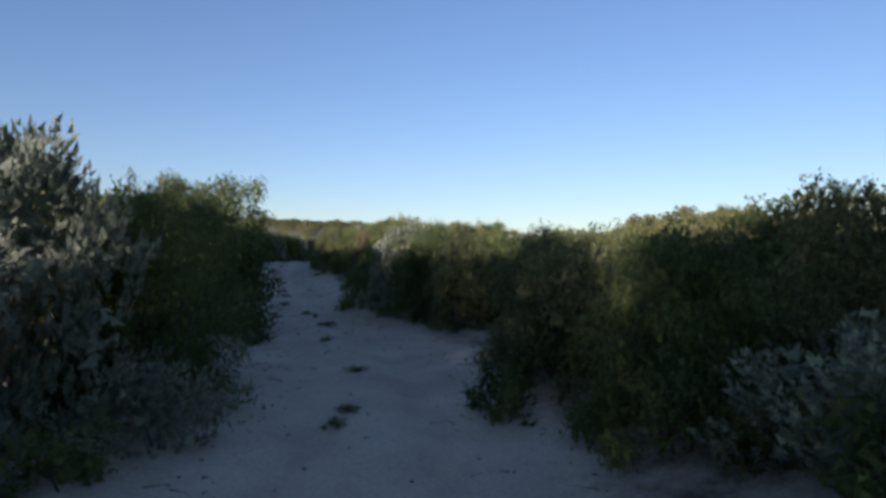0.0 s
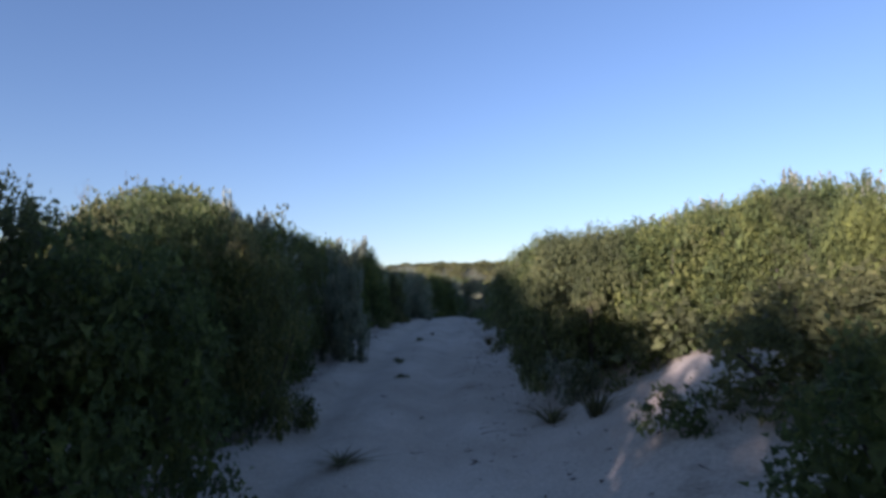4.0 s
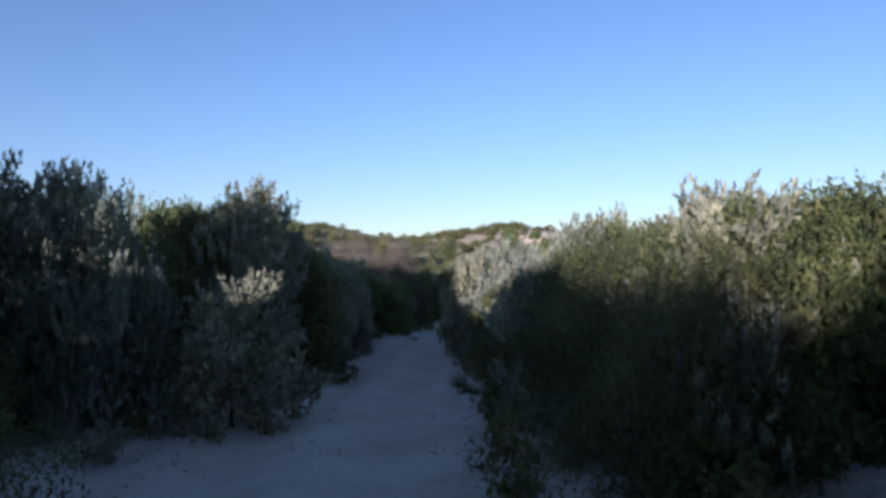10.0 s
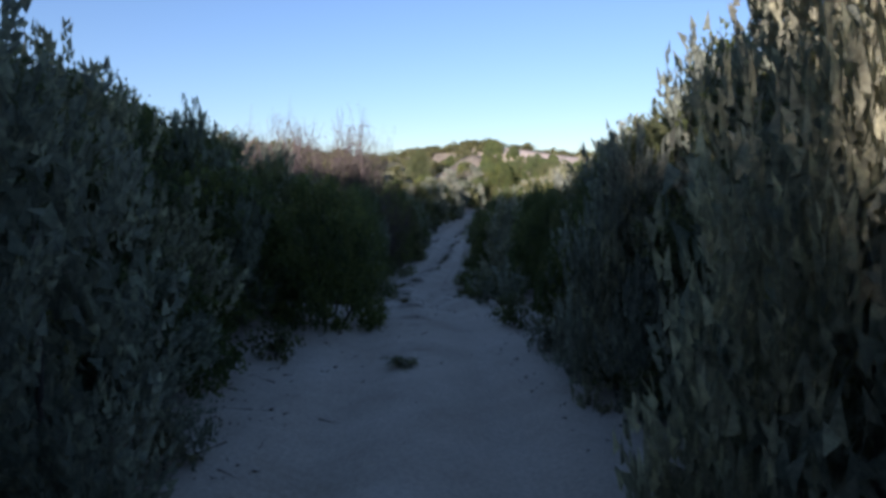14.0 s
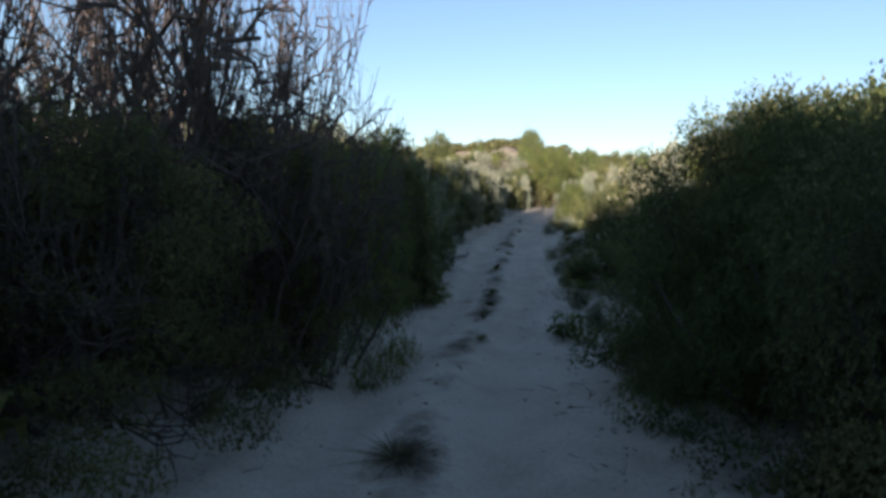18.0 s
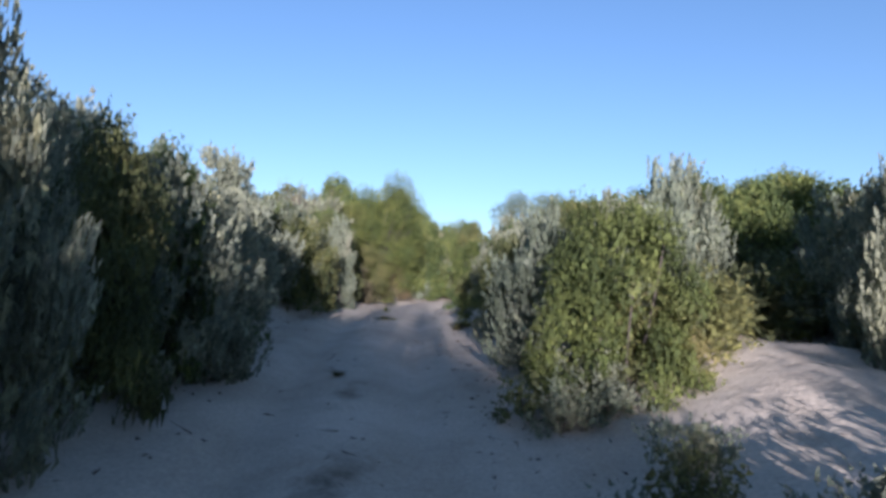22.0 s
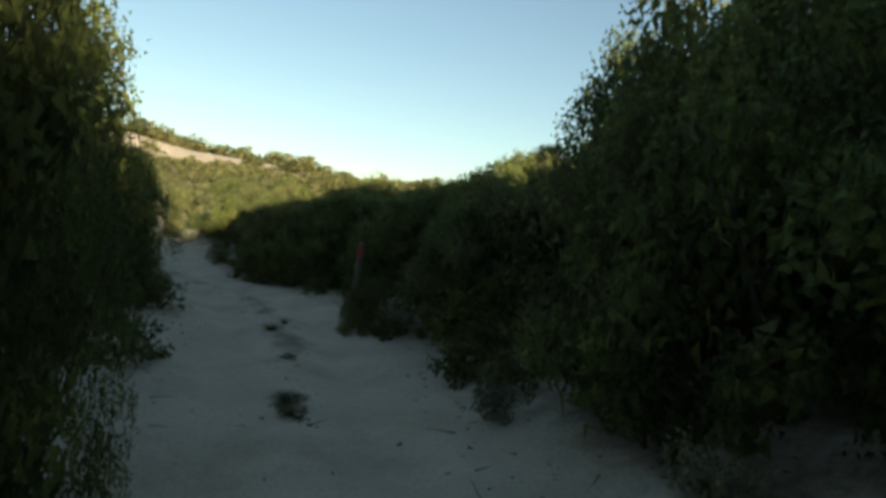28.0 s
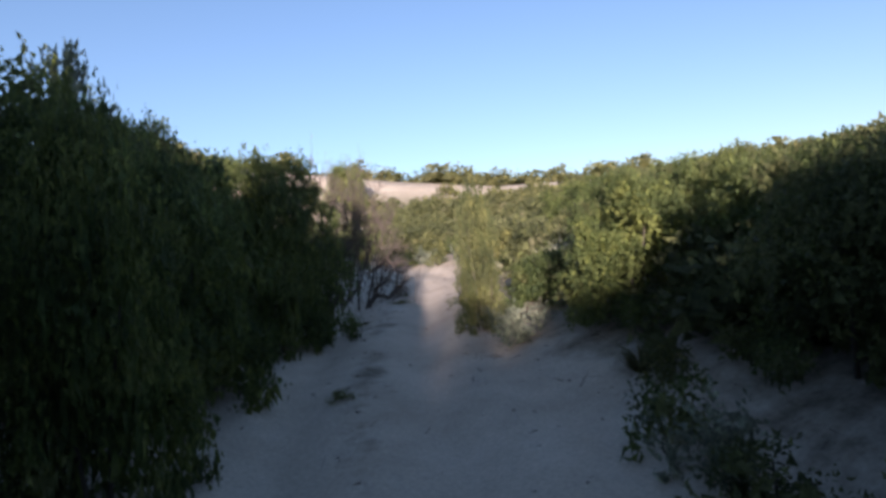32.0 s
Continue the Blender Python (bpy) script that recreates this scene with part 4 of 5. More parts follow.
plant("green", 19.9, 71.4, 2.12, 2.12)
plant("silver", 19.9, 71.4, 2.18, 2.80)
plant("silver", 15.3, 71.2, 1.91, 2.64)
plant("olive_big", 12.9, 71.1, 2.95, 3.24)
plant("green_big", 20.5, 71.8, 2.63, 2.89)
plant("silver", 20.1, 72.5, 2.27, 2.60)
plant("silver_tall", 12.7, 72.1, 3.05, 2.10)
plant("olive_big", 20.0, 72.9, 2.37, 3.04)
plant("olive_far", 24.2, 74.2, 2.56, 3.17)
plant("silver_tall", 20.8, 73.9, 2.52, 1.79)
plant("silver", 19.9, 74.1, 2.40, 2.88)
plant("olive_big", 18.9, 74.3, 1.26, 2.29)
plant("silver_tall", 14.1, 74.4, 3.74, 2.40)
plant("olive_big", 12.9, 74.1, 3.29, 3.61)
plant("olive_tall", 13.5, 75.1, 3.83, 2.67)
plant("silver", 14.1, 75.0, 3.72, 1.42)
plant("olive_big", 20.3, 75.6, 2.47, 3.08)
plant("olive_far", 26.3, 76.5, 3.24, 4.17)
plant("silver", 21.3, 75.6, 2.76, 3.03)
plant("silver", 21.3, 76.2, 2.89, 1.74)
plant("green_big", 12.5, 75.6, 3.72, 4.10)
plant("green_big", 12.6, 75.5, 3.78, 4.20)
plant("green_far", 23.9, 77.3, 2.80, 3.59)
plant("silver_tall", 13.9, 76.1, 4.02, 2.74)
plant("olive_tall", 14.7, 76.4, 2.99, 2.34)
plant("silver", 21.0, 77.1, 2.92, 3.43)
plant("silver", 19.4, 77.2, 2.69, 2.27)
plant("olive_big", 19.9, 77.1, 2.63, 3.23)
plant("green_big", 20.5, 78.1, 2.57, 2.55)
plant("olive_big", 20.7, 77.9, 2.55, 2.81)
plant("green_big", 11.5, 76.9, 4.05, 4.20)
plant("green_tall", 20.2, 78.9, 2.54, 1.61)
plant("silver", 19.5, 79.0, 1.74, 2.60)
plant("silver", 20.0, 79.5, 2.54, 2.80)
plant("olive_big", 19.2, 79.4, 2.31, 2.89)
plant("olive_big", 19.8, 79.4, 2.54, 2.98)
plant("silver_tall", 14.0, 79.1, 3.15, 2.24)
plant("tree", 12.9, 79.0, 3.60, 2.62)
plant("olive_big", 21.9, 80.2, 3.16, 4.05)
plant("tree", 13.3, 80.0, 3.23, 2.67)
plant("silver", 20.5, 80.1, 2.92, 3.65)
plant("green_big", 20.6, 80.9, 2.96, 3.55)
plant("silver", 18.8, 80.9, 2.85, 2.89)
plant("silver_tall", 13.9, 81.1, 2.76, 1.99)
plant("olive_big", 12.2, 81.1, 3.29, 4.20)
plant("silver", 20.0, 81.0, 2.67, 3.21)
plant("silver", 20.4, 81.8, 2.92, 1.75)
plant("green_big", 11.8, 81.1, 4.06, 4.20)
plant("silver", 21.1, 81.6, 3.22, 4.07)
plant("silver", 17.8, 81.9, 2.99, 2.12)
plant("silver_tall", 14.1, 82.2, 2.78, 1.86)
plant("silver_tall", 21.1, 82.2, 3.02, 1.19)
plant("green_big", 21.0, 82.4, 3.02, 3.68)
plant("olive_far", 22.5, 82.7, 3.07, 3.78)
plant("silver", 13.2, 82.5, 2.88, 2.27)
plant("silver_tall", 19.6, 82.7, 2.87, 1.73)
plant("silver", 19.1, 82.6, 3.13, 3.60)
plant("green_big", 11.0, 82.6, 4.29, 4.20)
plant("olive_big", 19.2, 82.6, 3.11, 3.56)
plant("olive_big", 12.3, 82.8, 2.96, 3.25)
plant("silver", 18.7, 83.8, 3.14, 3.01)
plant("tree", 12.2, 83.5, 2.88, 2.31)
plant("silver_tall", 20.5, 84.0, 2.87, 2.08)
plant("silver_tall", 21.8, 84.0, 2.98, 1.63)
plant("olive_big", 19.2, 84.0, 3.32, 3.87)
plant("silver", 21.5, 84.0, 3.02, 3.63)
plant("silver", 13.3, 84.3, 1.25, 2.38)
plant("olive_tall", 12.7, 84.3, 3.05, 2.17)
plant("olive_big", 12.1, 84.1, 3.03, 3.89)
plant("silver", 17.7, 85.1, 2.34, 1.49)
plant("silver", 18.7, 84.9, 3.18, 3.02)
plant("silver_far", 20.2, 85.0, 3.13, 4.02)
plant("olive_big", 19.1, 85.5, 3.31, 4.06)
plant("silver", 12.5, 85.0, 3.00, 3.49)
plant("green_big", 19.1, 85.5, 3.40, 4.02)
plant("green_big", 12.5, 85.0, 3.05, 3.49)
plant("green_big", 22.2, 85.5, 3.42, 3.96)
plant("silver_tall", 19.8, 85.8, 3.20, 2.64)
plant("tree", 11.9, 85.5, 3.27, 2.31)
plant("olive_far", 28.5, 86.9, 3.99, 3.50)
plant("silver", 10.8, 85.6, 3.36, 4.20)
plant("olive_big", 11.4, 85.6, 3.25, 4.17)
plant("olive_big", 22.4, 86.2, 3.56, 4.20)
plant("silver_tall", 19.2, 86.4, 2.94, 2.51)
plant("green_tall", 22.4, 86.8, 3.72, 2.38)
plant("olive_far", 23.2, 87.0, 3.60, 4.20)
plant("green_big", 19.7, 86.8, 3.12, 3.95)
plant("green_big", 12.1, 86.6, 2.97, 3.66)
plant("silver", 19.7, 86.8, 3.23, 3.95)
plant("olive_big", 11.4, 86.5, 3.30, 3.82)
plant("silver", 12.7, 87.5, 2.65, 2.27)
plant("green", 18.1, 87.7, 2.33, 1.95)
plant("silver_tall", 19.1, 88.0, 2.52, 2.17)
plant("green_big", 10.8, 87.2, 3.47, 4.20)
plant("olive_far", 27.0, 89.1, 3.55, 4.34)
plant("silver", 18.5, 88.2, 2.33, 2.69)
plant("olive_near", 18.5, 88.2, 2.38, 2.70)
plant("olive_big", 9.7, 87.5, 3.73, 4.20)
plant("green_big", 12.5, 88.0, 2.63, 3.15)
plant("tree", 11.9, 88.5, 2.93, 2.63)
plant("silver_tall", 18.5, 88.8, 2.38, 2.01)
plant("silver_tall", 20.4, 89.0, 3.32, 2.68)
plant("green_big", 10.3, 88.0, 3.77, 4.20)
plant("green_big", 14.1, 88.8, 2.54, 2.27)
plant("silver_tall", 19.4, 89.7, 2.72, 2.33)
plant("olive_near", 19.0, 89.7, 2.47, 2.95)
plant("green_big", 9.2, 88.6, 4.02, 4.20)
plant("green_big", 8.7, 89.0, 4.37, 4.20)
plant("green_near", 17.9, 90.8, 2.09, 1.58)
plant("olive_far", 30.1, 92.2, 3.02, 3.40)
plant("silver_tall", 18.9, 90.7, 2.49, 2.17)
plant("silver", 9.2, 89.5, 4.03, 4.20)
plant("olive_big", 11.5, 89.6, 3.21, 3.84)
plant("silver_tall", 12.0, 90.3, 2.72, 1.98)
plant("green_far", 27.2, 92.2, 3.63, 4.32)
plant("olive_far", 24.2, 92.2, 4.28, 4.28)
plant("silver", 19.5, 91.3, 2.72, 3.24)
plant("green", 17.8, 91.8, 2.18, 1.81)
plant("olive_far", 30.4, 93.5, 2.77, 2.83)
plant("olive_big", 8.7, 90.1, 4.37, 4.20)
plant("olive_big", 10.2, 90.6, 3.55, 3.80)
plant("green_big", 19.9, 92.8, 3.09, 3.68)
plant("olive_big", 12.2, 92.2, 2.99, 2.60)
plant("green_near", 13.8, 93.4, 3.00, 2.27)
plant("olive_big", 8.6, 92.9, 4.35, 4.00)
plant("silver", 13.6, 95.5, 2.83, 1.87)
plant("silver", 17.8, 96.7, 2.88, 2.41)
plant("silver_tall", 20.0, 97.1, 3.60, 1.29)
plant("olive_far", 29.0, 97.3, 4.30, 5.44)
plant("silver", 19.1, 97.1, 2.96, 1.98)
plant("silver", 12.0, 97.7, 2.99, 2.77)
plant("silver_tall", 10.6, 97.7, 4.00, 2.58)
plant("green_near", 17.8, 98.3, 3.02, 3.33)
plant("green_big", 17.9, 98.3, 3.08, 3.39)
plant("bare", 10.7, 98.7, 3.09, 3.05)
plant("green_big", 18.8, 98.4, 3.15, 3.58)
plant("olive_big", 18.8, 98.4, 3.25, 3.58)
plant("silver", 17.7, 98.9, 2.94, 2.21)
plant("silver", 11.1, 99.2, 3.06, 3.76)
plant("olive_near", 17.5, 99.8, 2.96, 3.26)
plant("olive_big", 18.7, 99.9, 3.40, 3.81)
plant("bare", 10.7, 100.7, 3.14, 3.22)
plant("bare", 9.7, 101.6, 4.54, 4.20)
plant("bare", 11.6, 101.9, 2.45, 3.57)
plant("olive_near", 12.1, 101.8, 2.63, 3.71)
plant("silver_tall", 19.8, 101.3, 3.52, 2.14)
plant("olive_big", 10.4, 102.2, 2.27, 4.20)
plant("bare", 11.4, 103.2, 2.66, 3.00)
plant("green_near", 18.1, 102.5, 3.33, 3.94)
plant("bare", 8.0, 103.6, 4.94, 5.20)
plant("green_tall", 19.2, 103.6, 3.71, 2.44)
plant("bare", 10.6, 103.9, 5.33, 5.40)
plant("bare", 12.7, 104.3, 3.23, 3.10)
plant("green_near", 18.2, 104.4, 3.41, 4.07)
plant("olive_big", 19.0, 104.1, 3.54, 4.15)
plant("olive_near", 18.2, 104.4, 3.36, 4.07)
plant("green_near", 13.1, 104.8, 3.22, 2.77)
plant("olive_big", 11.9, 105.1, 3.07, 2.64)
plant("silver", 18.1, 105.4, 1.89, 1.13)
plant("bare", 11.0, 106.6, 5.36, 5.00)
plant("bare", 9.0, 106.8, 5.84, 5.40)
plant("olive_tall", 12.8, 108.2, 2.68, 1.97)
plant("green", 13.1, 109.1, 3.14, 1.80)
plant("olive_tall", 12.9, 109.6, 3.16, 2.45)
plant("green_big", 11.7, 109.8, 3.11, 4.20)
plant("olive_tall", 13.4, 110.5, 3.32, 2.55)
plant("olive", 13.4, 110.5, 3.33, 1.80)
plant("green_big", 22.0, 110.7, 3.42, 2.55)
plant("silver_tall", 19.6, 111.4, 3.15, 1.62)
plant("olive_far", 27.7, 111.1, 5.52, 5.60)
plant("green_big", 18.4, 111.9, 1.21, 3.09)
plant("silver", 13.5, 112.1, 3.31, 1.80)
plant("green_big", 12.4, 112.0, 3.51, 2.80)
plant("green_big", 12.1, 112.5, 3.41, 4.05)
plant("green_big", 20.4, 111.7, 3.36, 4.08)
plant("olive_big", 21.1, 111.5, 3.52, 4.20)
plant("silver", 13.3, 113.6, 3.05, 1.80)
plant("green_tall", 12.5, 113.9, 4.16, 2.60)
plant("olive_big", 21.8, 112.8, 3.63, 4.20)
plant("green_big", 11.5, 114.2, 3.46, 4.20)
plant("green_big", 12.1, 114.8, 2.99, 4.20)
plant("green", 13.6, 115.1, 2.93, 1.80)
plant("silver", 11.0, 115.9, 3.78, 4.20)
plant("bare", 12.6, 116.3, 3.08, 2.73)
plant("olive_far", 26.3, 116.1, 1.72, 5.56)
plant("silver", 13.7, 116.7, 2.94, 1.80)
plant("green_big", 12.0, 117.2, 3.38, 2.60)
plant("green_far", 25.8, 117.1, 3.59, 3.78)
plant("silver_far", 22.8, 117.0, 3.67, 2.88)
plant("silver_far", 23.2, 117.1, 3.69, 4.20)
plant("green_far", 24.2, 116.9, 3.84, 4.20)
plant("olive_big", 19.8, 118.1, 2.48, 3.20)
plant("silver", 21.0, 117.7, 3.09, 3.80)
plant("silver_tall", 12.3, 119.7, 2.95, 2.23)
plant("olive_big", 21.2, 119.3, 2.81, 3.52)
plant("green_big", 21.8, 119.1, 3.05, 3.85)
plant("silver_far", 33.6, 118.9, 2.52, 2.77)
plant("olive_far", 25.9, 120.1, 3.73, 4.97)
plant("olive_far", 30.9, 119.8, 2.60, 3.57)
plant("green_big", 22.3, 120.5, 3.23, 4.02)
plant("olive_far", 33.9, 120.4, 3.07, 3.38)
plant("silver", 12.2, 123.0, 2.94, 3.24)
plant("olive_far", 24.0, 121.9, 4.11, 4.82)
plant("olive_tall", 12.7, 123.0, 2.64, 2.13)
plant("silver_far", 32.7, 120.7, 2.45, 2.69)
plant("olive_big", 13.0, 123.6, 3.18, 3.20)
plant("olive_big", 13.1, 124.3, 3.17, 3.73)
plant("green_far", 28.3, 122.6, 3.45, 4.85)
plant("olive_far", 26.0, 123.1, 4.04, 4.57)
plant("olive_far", 31.7, 122.5, 2.94, 3.24)
plant("silver_far", 32.5, 122.2, 2.77, 3.15)
plant("olive_big", 12.6, 125.9, 3.16, 3.91)
plant("silver", 13.2, 125.8, 3.14, 3.99)
plant("green_far", 28.3, 124.0, 3.69, 4.93)
plant("olive_tall", 12.5, 126.5, 2.94, 2.64)
plant("green_far", 25.3, 124.8, 3.65, 4.54)
plant("silver_far", 30.5, 124.3, 2.92, 3.49)
plant("silver_far", 24.0, 125.1, 3.23, 4.12)
plant("olive_big", 13.6, 127.5, 3.35, 3.00)
plant("silver_far", 25.2, 125.8, 3.27, 4.75)
plant("silver", 14.7, 127.8, 2.75, 1.80)
plant("silver_tall", 23.5, 126.6, 2.64, 1.14)
plant("olive_far", 25.2, 126.3, 3.40, 4.20)
plant("olive_far", 28.7, 126.5, 3.64, 4.20)
plant("silver", 22.9, 127.8, 2.57, 1.68)
plant("olive", 15.1, 129.2, 2.78, 1.80)
plant("green_big", 20.1, 129.0, 2.24, 2.27)
plant("silver", 15.2, 130.4, 2.50, 2.76)
plant("silver", 20.7, 129.2, 2.15, 1.33)
plant("silver_tall", 23.1, 128.5, 2.03, 0.89)
plant("silver_tall", 13.5, 131.2, 2.45, 1.77)
plant("green", 15.3, 130.7, 2.64, 1.80)
plant("olive_far", 28.9, 128.0, 3.53, 4.17)
plant("silver", 14.1, 130.7, 2.31, 2.54)
plant("green_far", 30.3, 127.7, 3.64, 4.20)
plant("silver_tall", 15.8, 131.3, 2.30, 1.74)
plant("silver", 24.0, 129.4, 2.18, 2.40)
plant("green_far", 29.5, 128.3, 3.51, 3.86)
plant("green_far", 27.7, 128.7, 3.36, 4.13)
plant("silver", 20.0, 130.5, 2.01, 1.85)
plant("olive_big", 13.9, 132.3, 1.95, 2.61)
plant("silver", 14.4, 132.2, 1.95, 2.80)
plant("olive_big", 13.7, 132.3, 2.32, 2.56)
plant("green_far", 25.0, 130.0, 2.21, 2.93)
plant("silver", 21.3, 131.3, 1.97, 1.02)
plant("silver", 22.4, 131.0, 2.32, 1.70)
plant("silver_tall", 14.9, 133.0, 2.20, 1.46)
plant("silver", 20.9, 132.0, 1.33, 1.70)
plant("olive_far", 28.8, 130.0, 3.21, 3.97)
plant("silver", 13.5, 133.9, 2.50, 3.03)
plant("silver", 15.8, 133.9, 1.98, 2.36)
plant("silver_tall", 20.9, 132.4, 1.80, 1.13)
plant("olive_far", 4.8, 136.5, 4.02, 4.20)
plant("olive_tall", 20.7, 133.7, 1.89, 1.26)
plant("olive_big", 22.2, 133.5, 1.98, 2.45)
plant("green_far", 28.4, 131.7, 2.06, 2.36)
plant("green_big", 13.0, 135.6, 2.78, 3.41)
plant("olive_big", 21.6, 134.5, 1.42, 2.39)
plant("silver", 16.1, 136.4, 2.01, 2.34)
plant("green_near", 21.4, 134.8, 1.41, 2.48)
plant("silver", 14.6, 136.8, 2.02, 2.60)
plant("green_far", 24.9, 133.8, 2.45, 3.07)
plant("silver", 16.7, 137.6, 2.15, 2.24)
plant("green_far", 26.8, 134.1, 2.39, 2.45)
plant("silver", 24.4, 135.2, 2.08, 0.89)
plant("olive", 17.2, 137.4, 2.24, 2.20)
plant("olive_big", 23.1, 135.5, 2.11, 2.32)
plant("silver", 22.2, 135.8, 1.83, 2.35)
plant("green_big", 16.5, 137.8, 1.99, 2.38)
plant("silver", 22.0, 137.3, 1.50, 1.70)
plant("silver", 15.4, 139.4, 2.89, 3.00)
plant("silver", 23.9, 136.8, 2.03, 2.50)
plant("silver_tall", 17.5, 139.3, 2.00, 0.91)
plant("silver_tall", 18.3, 139.1, 2.55, 0.96)
plant("green", 22.5, 137.4, 1.84, 1.87)
plant("green_big", 16.4, 139.4, 1.95, 2.47)
plant("silver", 17.1, 139.3, 1.95, 2.50)
plant("silver", 22.6, 137.3, 1.82, 2.32)
plant("silver_tall", 15.8, 140.2, 1.94, 2.23)
plant("silver_tall", 22.3, 138.2, 2.03, 1.27)
plant("silver_tall", 25.1, 137.5, 2.66, 0.68)
plant("olive_big", 24.5, 138.0, 2.22, 2.90)
plant("olive_big", 17.9, 140.2, 2.50, 2.60)
plant("green_big", 24.0, 138.3, 2.05, 2.57)
plant("green", 25.0, 138.6, 2.47, 3.78)
plant("olive_big", 22.6, 139.0, 1.10, 2.48)
plant("green_big", 26.3, 138.3, 2.10, 2.40)
plant("sere", 18.9, 141.8, 1.25, 2.08)
plant("green_big", 16.1, 143.2, 2.07, 2.56)
plant("green_big", 17.8, 142.5, 2.07, 2.52)
plant("green_big", 16.1, 143.2, 2.23, 2.54)
plant("green_big", 18.1, 142.4, 2.51, 2.85)
plant("olive_big", 25.2, 139.4, 2.60, 3.03)
plant("bare", 17.3, 143.4, 1.84, 1.91)
plant("green_far", 28.9, 138.0, 2.71, 2.66)
plant("silver", 25.4, 139.8, 2.66, 0.62)
plant("olive_near", 19.6, 142.9, 1.97, 2.40)
plant("olive_big", 17.4, 143.9, 2.24, 2.88)
plant("green_big", 26.0, 140.2, 2.65, 3.60)
plant("silver", 17.3, 144.4, 2.25, 2.48)
plant("olive_big", 18.3, 143.9, 2.56, 2.76)
plant("silver", 18.0, 144.0, 2.63, 3.33)
plant("olive_big", 25.9, 140.4, 2.84, 2.40)
plant("olive_big", 24.6, 141.1, 2.05, 2.26)
plant("silver_far", 28.4, 139.1, 3.32, 4.20)
plant("olive_big", 25.6, 140.6, 2.39, 3.00)
plant("sere", 25.2, 141.4, 1.97, 0.99)
plant("green_big", 16.4, 146.3, 2.18, 2.40)
plant("tree_near", 20.3, 144.5, 4.89, 3.90)
plant("bare", 17.8, 145.8, 3.32, 2.40)
plant("olive_big", 19.0, 145.1, 3.15, 3.87)
plant("green_big", 26.3, 140.5, 2.80, 3.54)
plant("silver", 17.8, 145.7, 3.13, 4.00)
plant("bare", 16.0, 147.5, 2.87, 2.60)
plant("olive_far", 17.9, 148.0, 3.58, 3.21)
plant("olive_far", 11.2, 153.3, 4.03, 4.20)
plant("green_big", 19.0, 146.7, 3.46, 4.20)
plant("silver", 17.7, 147.3, 3.39, 4.20)
plant("green", 25.6, 142.3, 2.04, 3.02)
plant("sere", 21.0, 145.7, 1.82, 1.80)
plant("bare", 16.9, 150.2, 2.52, 4.08)
plant("silver", 26.4, 142.3, 2.36, 2.59)
plant("olive_big", 19.1, 148.2, 3.68, 4.20)
plant("green_big", 27.0, 141.6, 2.78, 3.50)
plant("green_big", 19.8, 147.6, 4.10, 4.20)
plant("green_far", 31.8, 137.8, 2.57, 4.25)
plant("green_tall", 27.8, 141.2, 3.15, 1.66)
plant("green_tall", 27.2, 141.9, 3.08, 1.73)
plant("tree", 21.0, 147.2, 4.76, 3.09)
plant("green_big", 29.3, 140.2, 3.17, 3.00)
plant("green_far", 29.3, 140.5, 3.43, 4.15)
plant("olive_big", 21.4, 147.9, 4.28, 2.12)
plant("olive_big", 26.0, 143.4, 2.57, 3.23)
plant("green_big", 19.1, 149.8, 4.06, 4.20)
# broad bushes about x 28-39, y 141-151: grove added to shade the track beyond
plant("green_big", 29.0, 141.3, 3.58, 4.50)
plant("green_tall", 28.3, 142.0, 3.58, 2.05)
plant("olive_big", 30.2, 140.6, 3.49, 4.35)
plant("tree_near", 26.2, 144.5, 4.17, 3.70)
plant("green_big", 28.4, 142.5, 3.47, 4.17)
plant("green_tall", 28.4, 143.1, 3.40, 1.63)
plant("green_big", 21.8, 149.2, 4.06, 4.20)
plant("olive_big", 27.9, 144.1, 2.67, 3.37)
plant("olive_tall", 22.4, 149.3, 4.02, 2.24)
plant("olive_big", 32.8, 141.0, 3.65, 4.50)
plant("green_big", 30.8, 143.0, 3.87, 4.80)
plant("tree_near", 27.7, 145.5, 4.00, 2.60)
plant("green_big", 29.7, 143.6, 3.59, 3.00)
plant("olive_far", 17.2, 153.7, 2.87, 3.16)
plant("green_tall", 22.7, 150.0, 4.19, 1.70)
plant("green_tall", 23.4, 149.7, 3.19, 1.35)
plant("green_big", 29.4, 144.9, 3.24, 4.17)
plant("green_far", 16.6, 155.2, 2.47, 2.84)
plant("green_big", 23.2, 150.6, 3.58, 4.15)
plant("green_tall", 23.6, 151.2, 3.76, 1.63)
plant("green_big", 29.8, 146.1, 1.25, 3.49)
plant("olive_far", 17.1, 156.1, 2.22, 2.44)
plant("green_tall", 22.5, 152.5, 5.19, 2.28)
plant("olive_big", 23.1, 151.9, 4.23, 3.20)
plant("green_big", 31.1, 145.6, 3.84, 4.20)
plant("green_big", 31.3, 146.0, 3.93, 3.90)
plant("olive_big", 33.2, 144.6, 4.70, 5.10)
plant("silver_tall", 24.2, 152.0, 3.30, 2.16)
plant("tree", 25.9, 150.5, 3.21, 2.16)
plant("green_far", 19.4, 155.5, 3.33, 4.20)
plant("silver", 24.6, 151.6, 2.24, 1.80)
plant("olive_big", 23.3, 152.4, 4.27, 4.20)
plant("green_big", 36.7, 143.4, 4.48, 5.10)
plant("olive_tall", 24.5, 152.8, 3.45, 3.22)
plant("green", 25.2, 152.5, 3.49, 2.64)
plant("olive_big", 30.5, 148.2, 3.20, 3.80)
plant("green_big", 31.3, 148.0, 3.52, 3.87)
plant("tree", 25.6, 152.8, 3.54, 2.75)
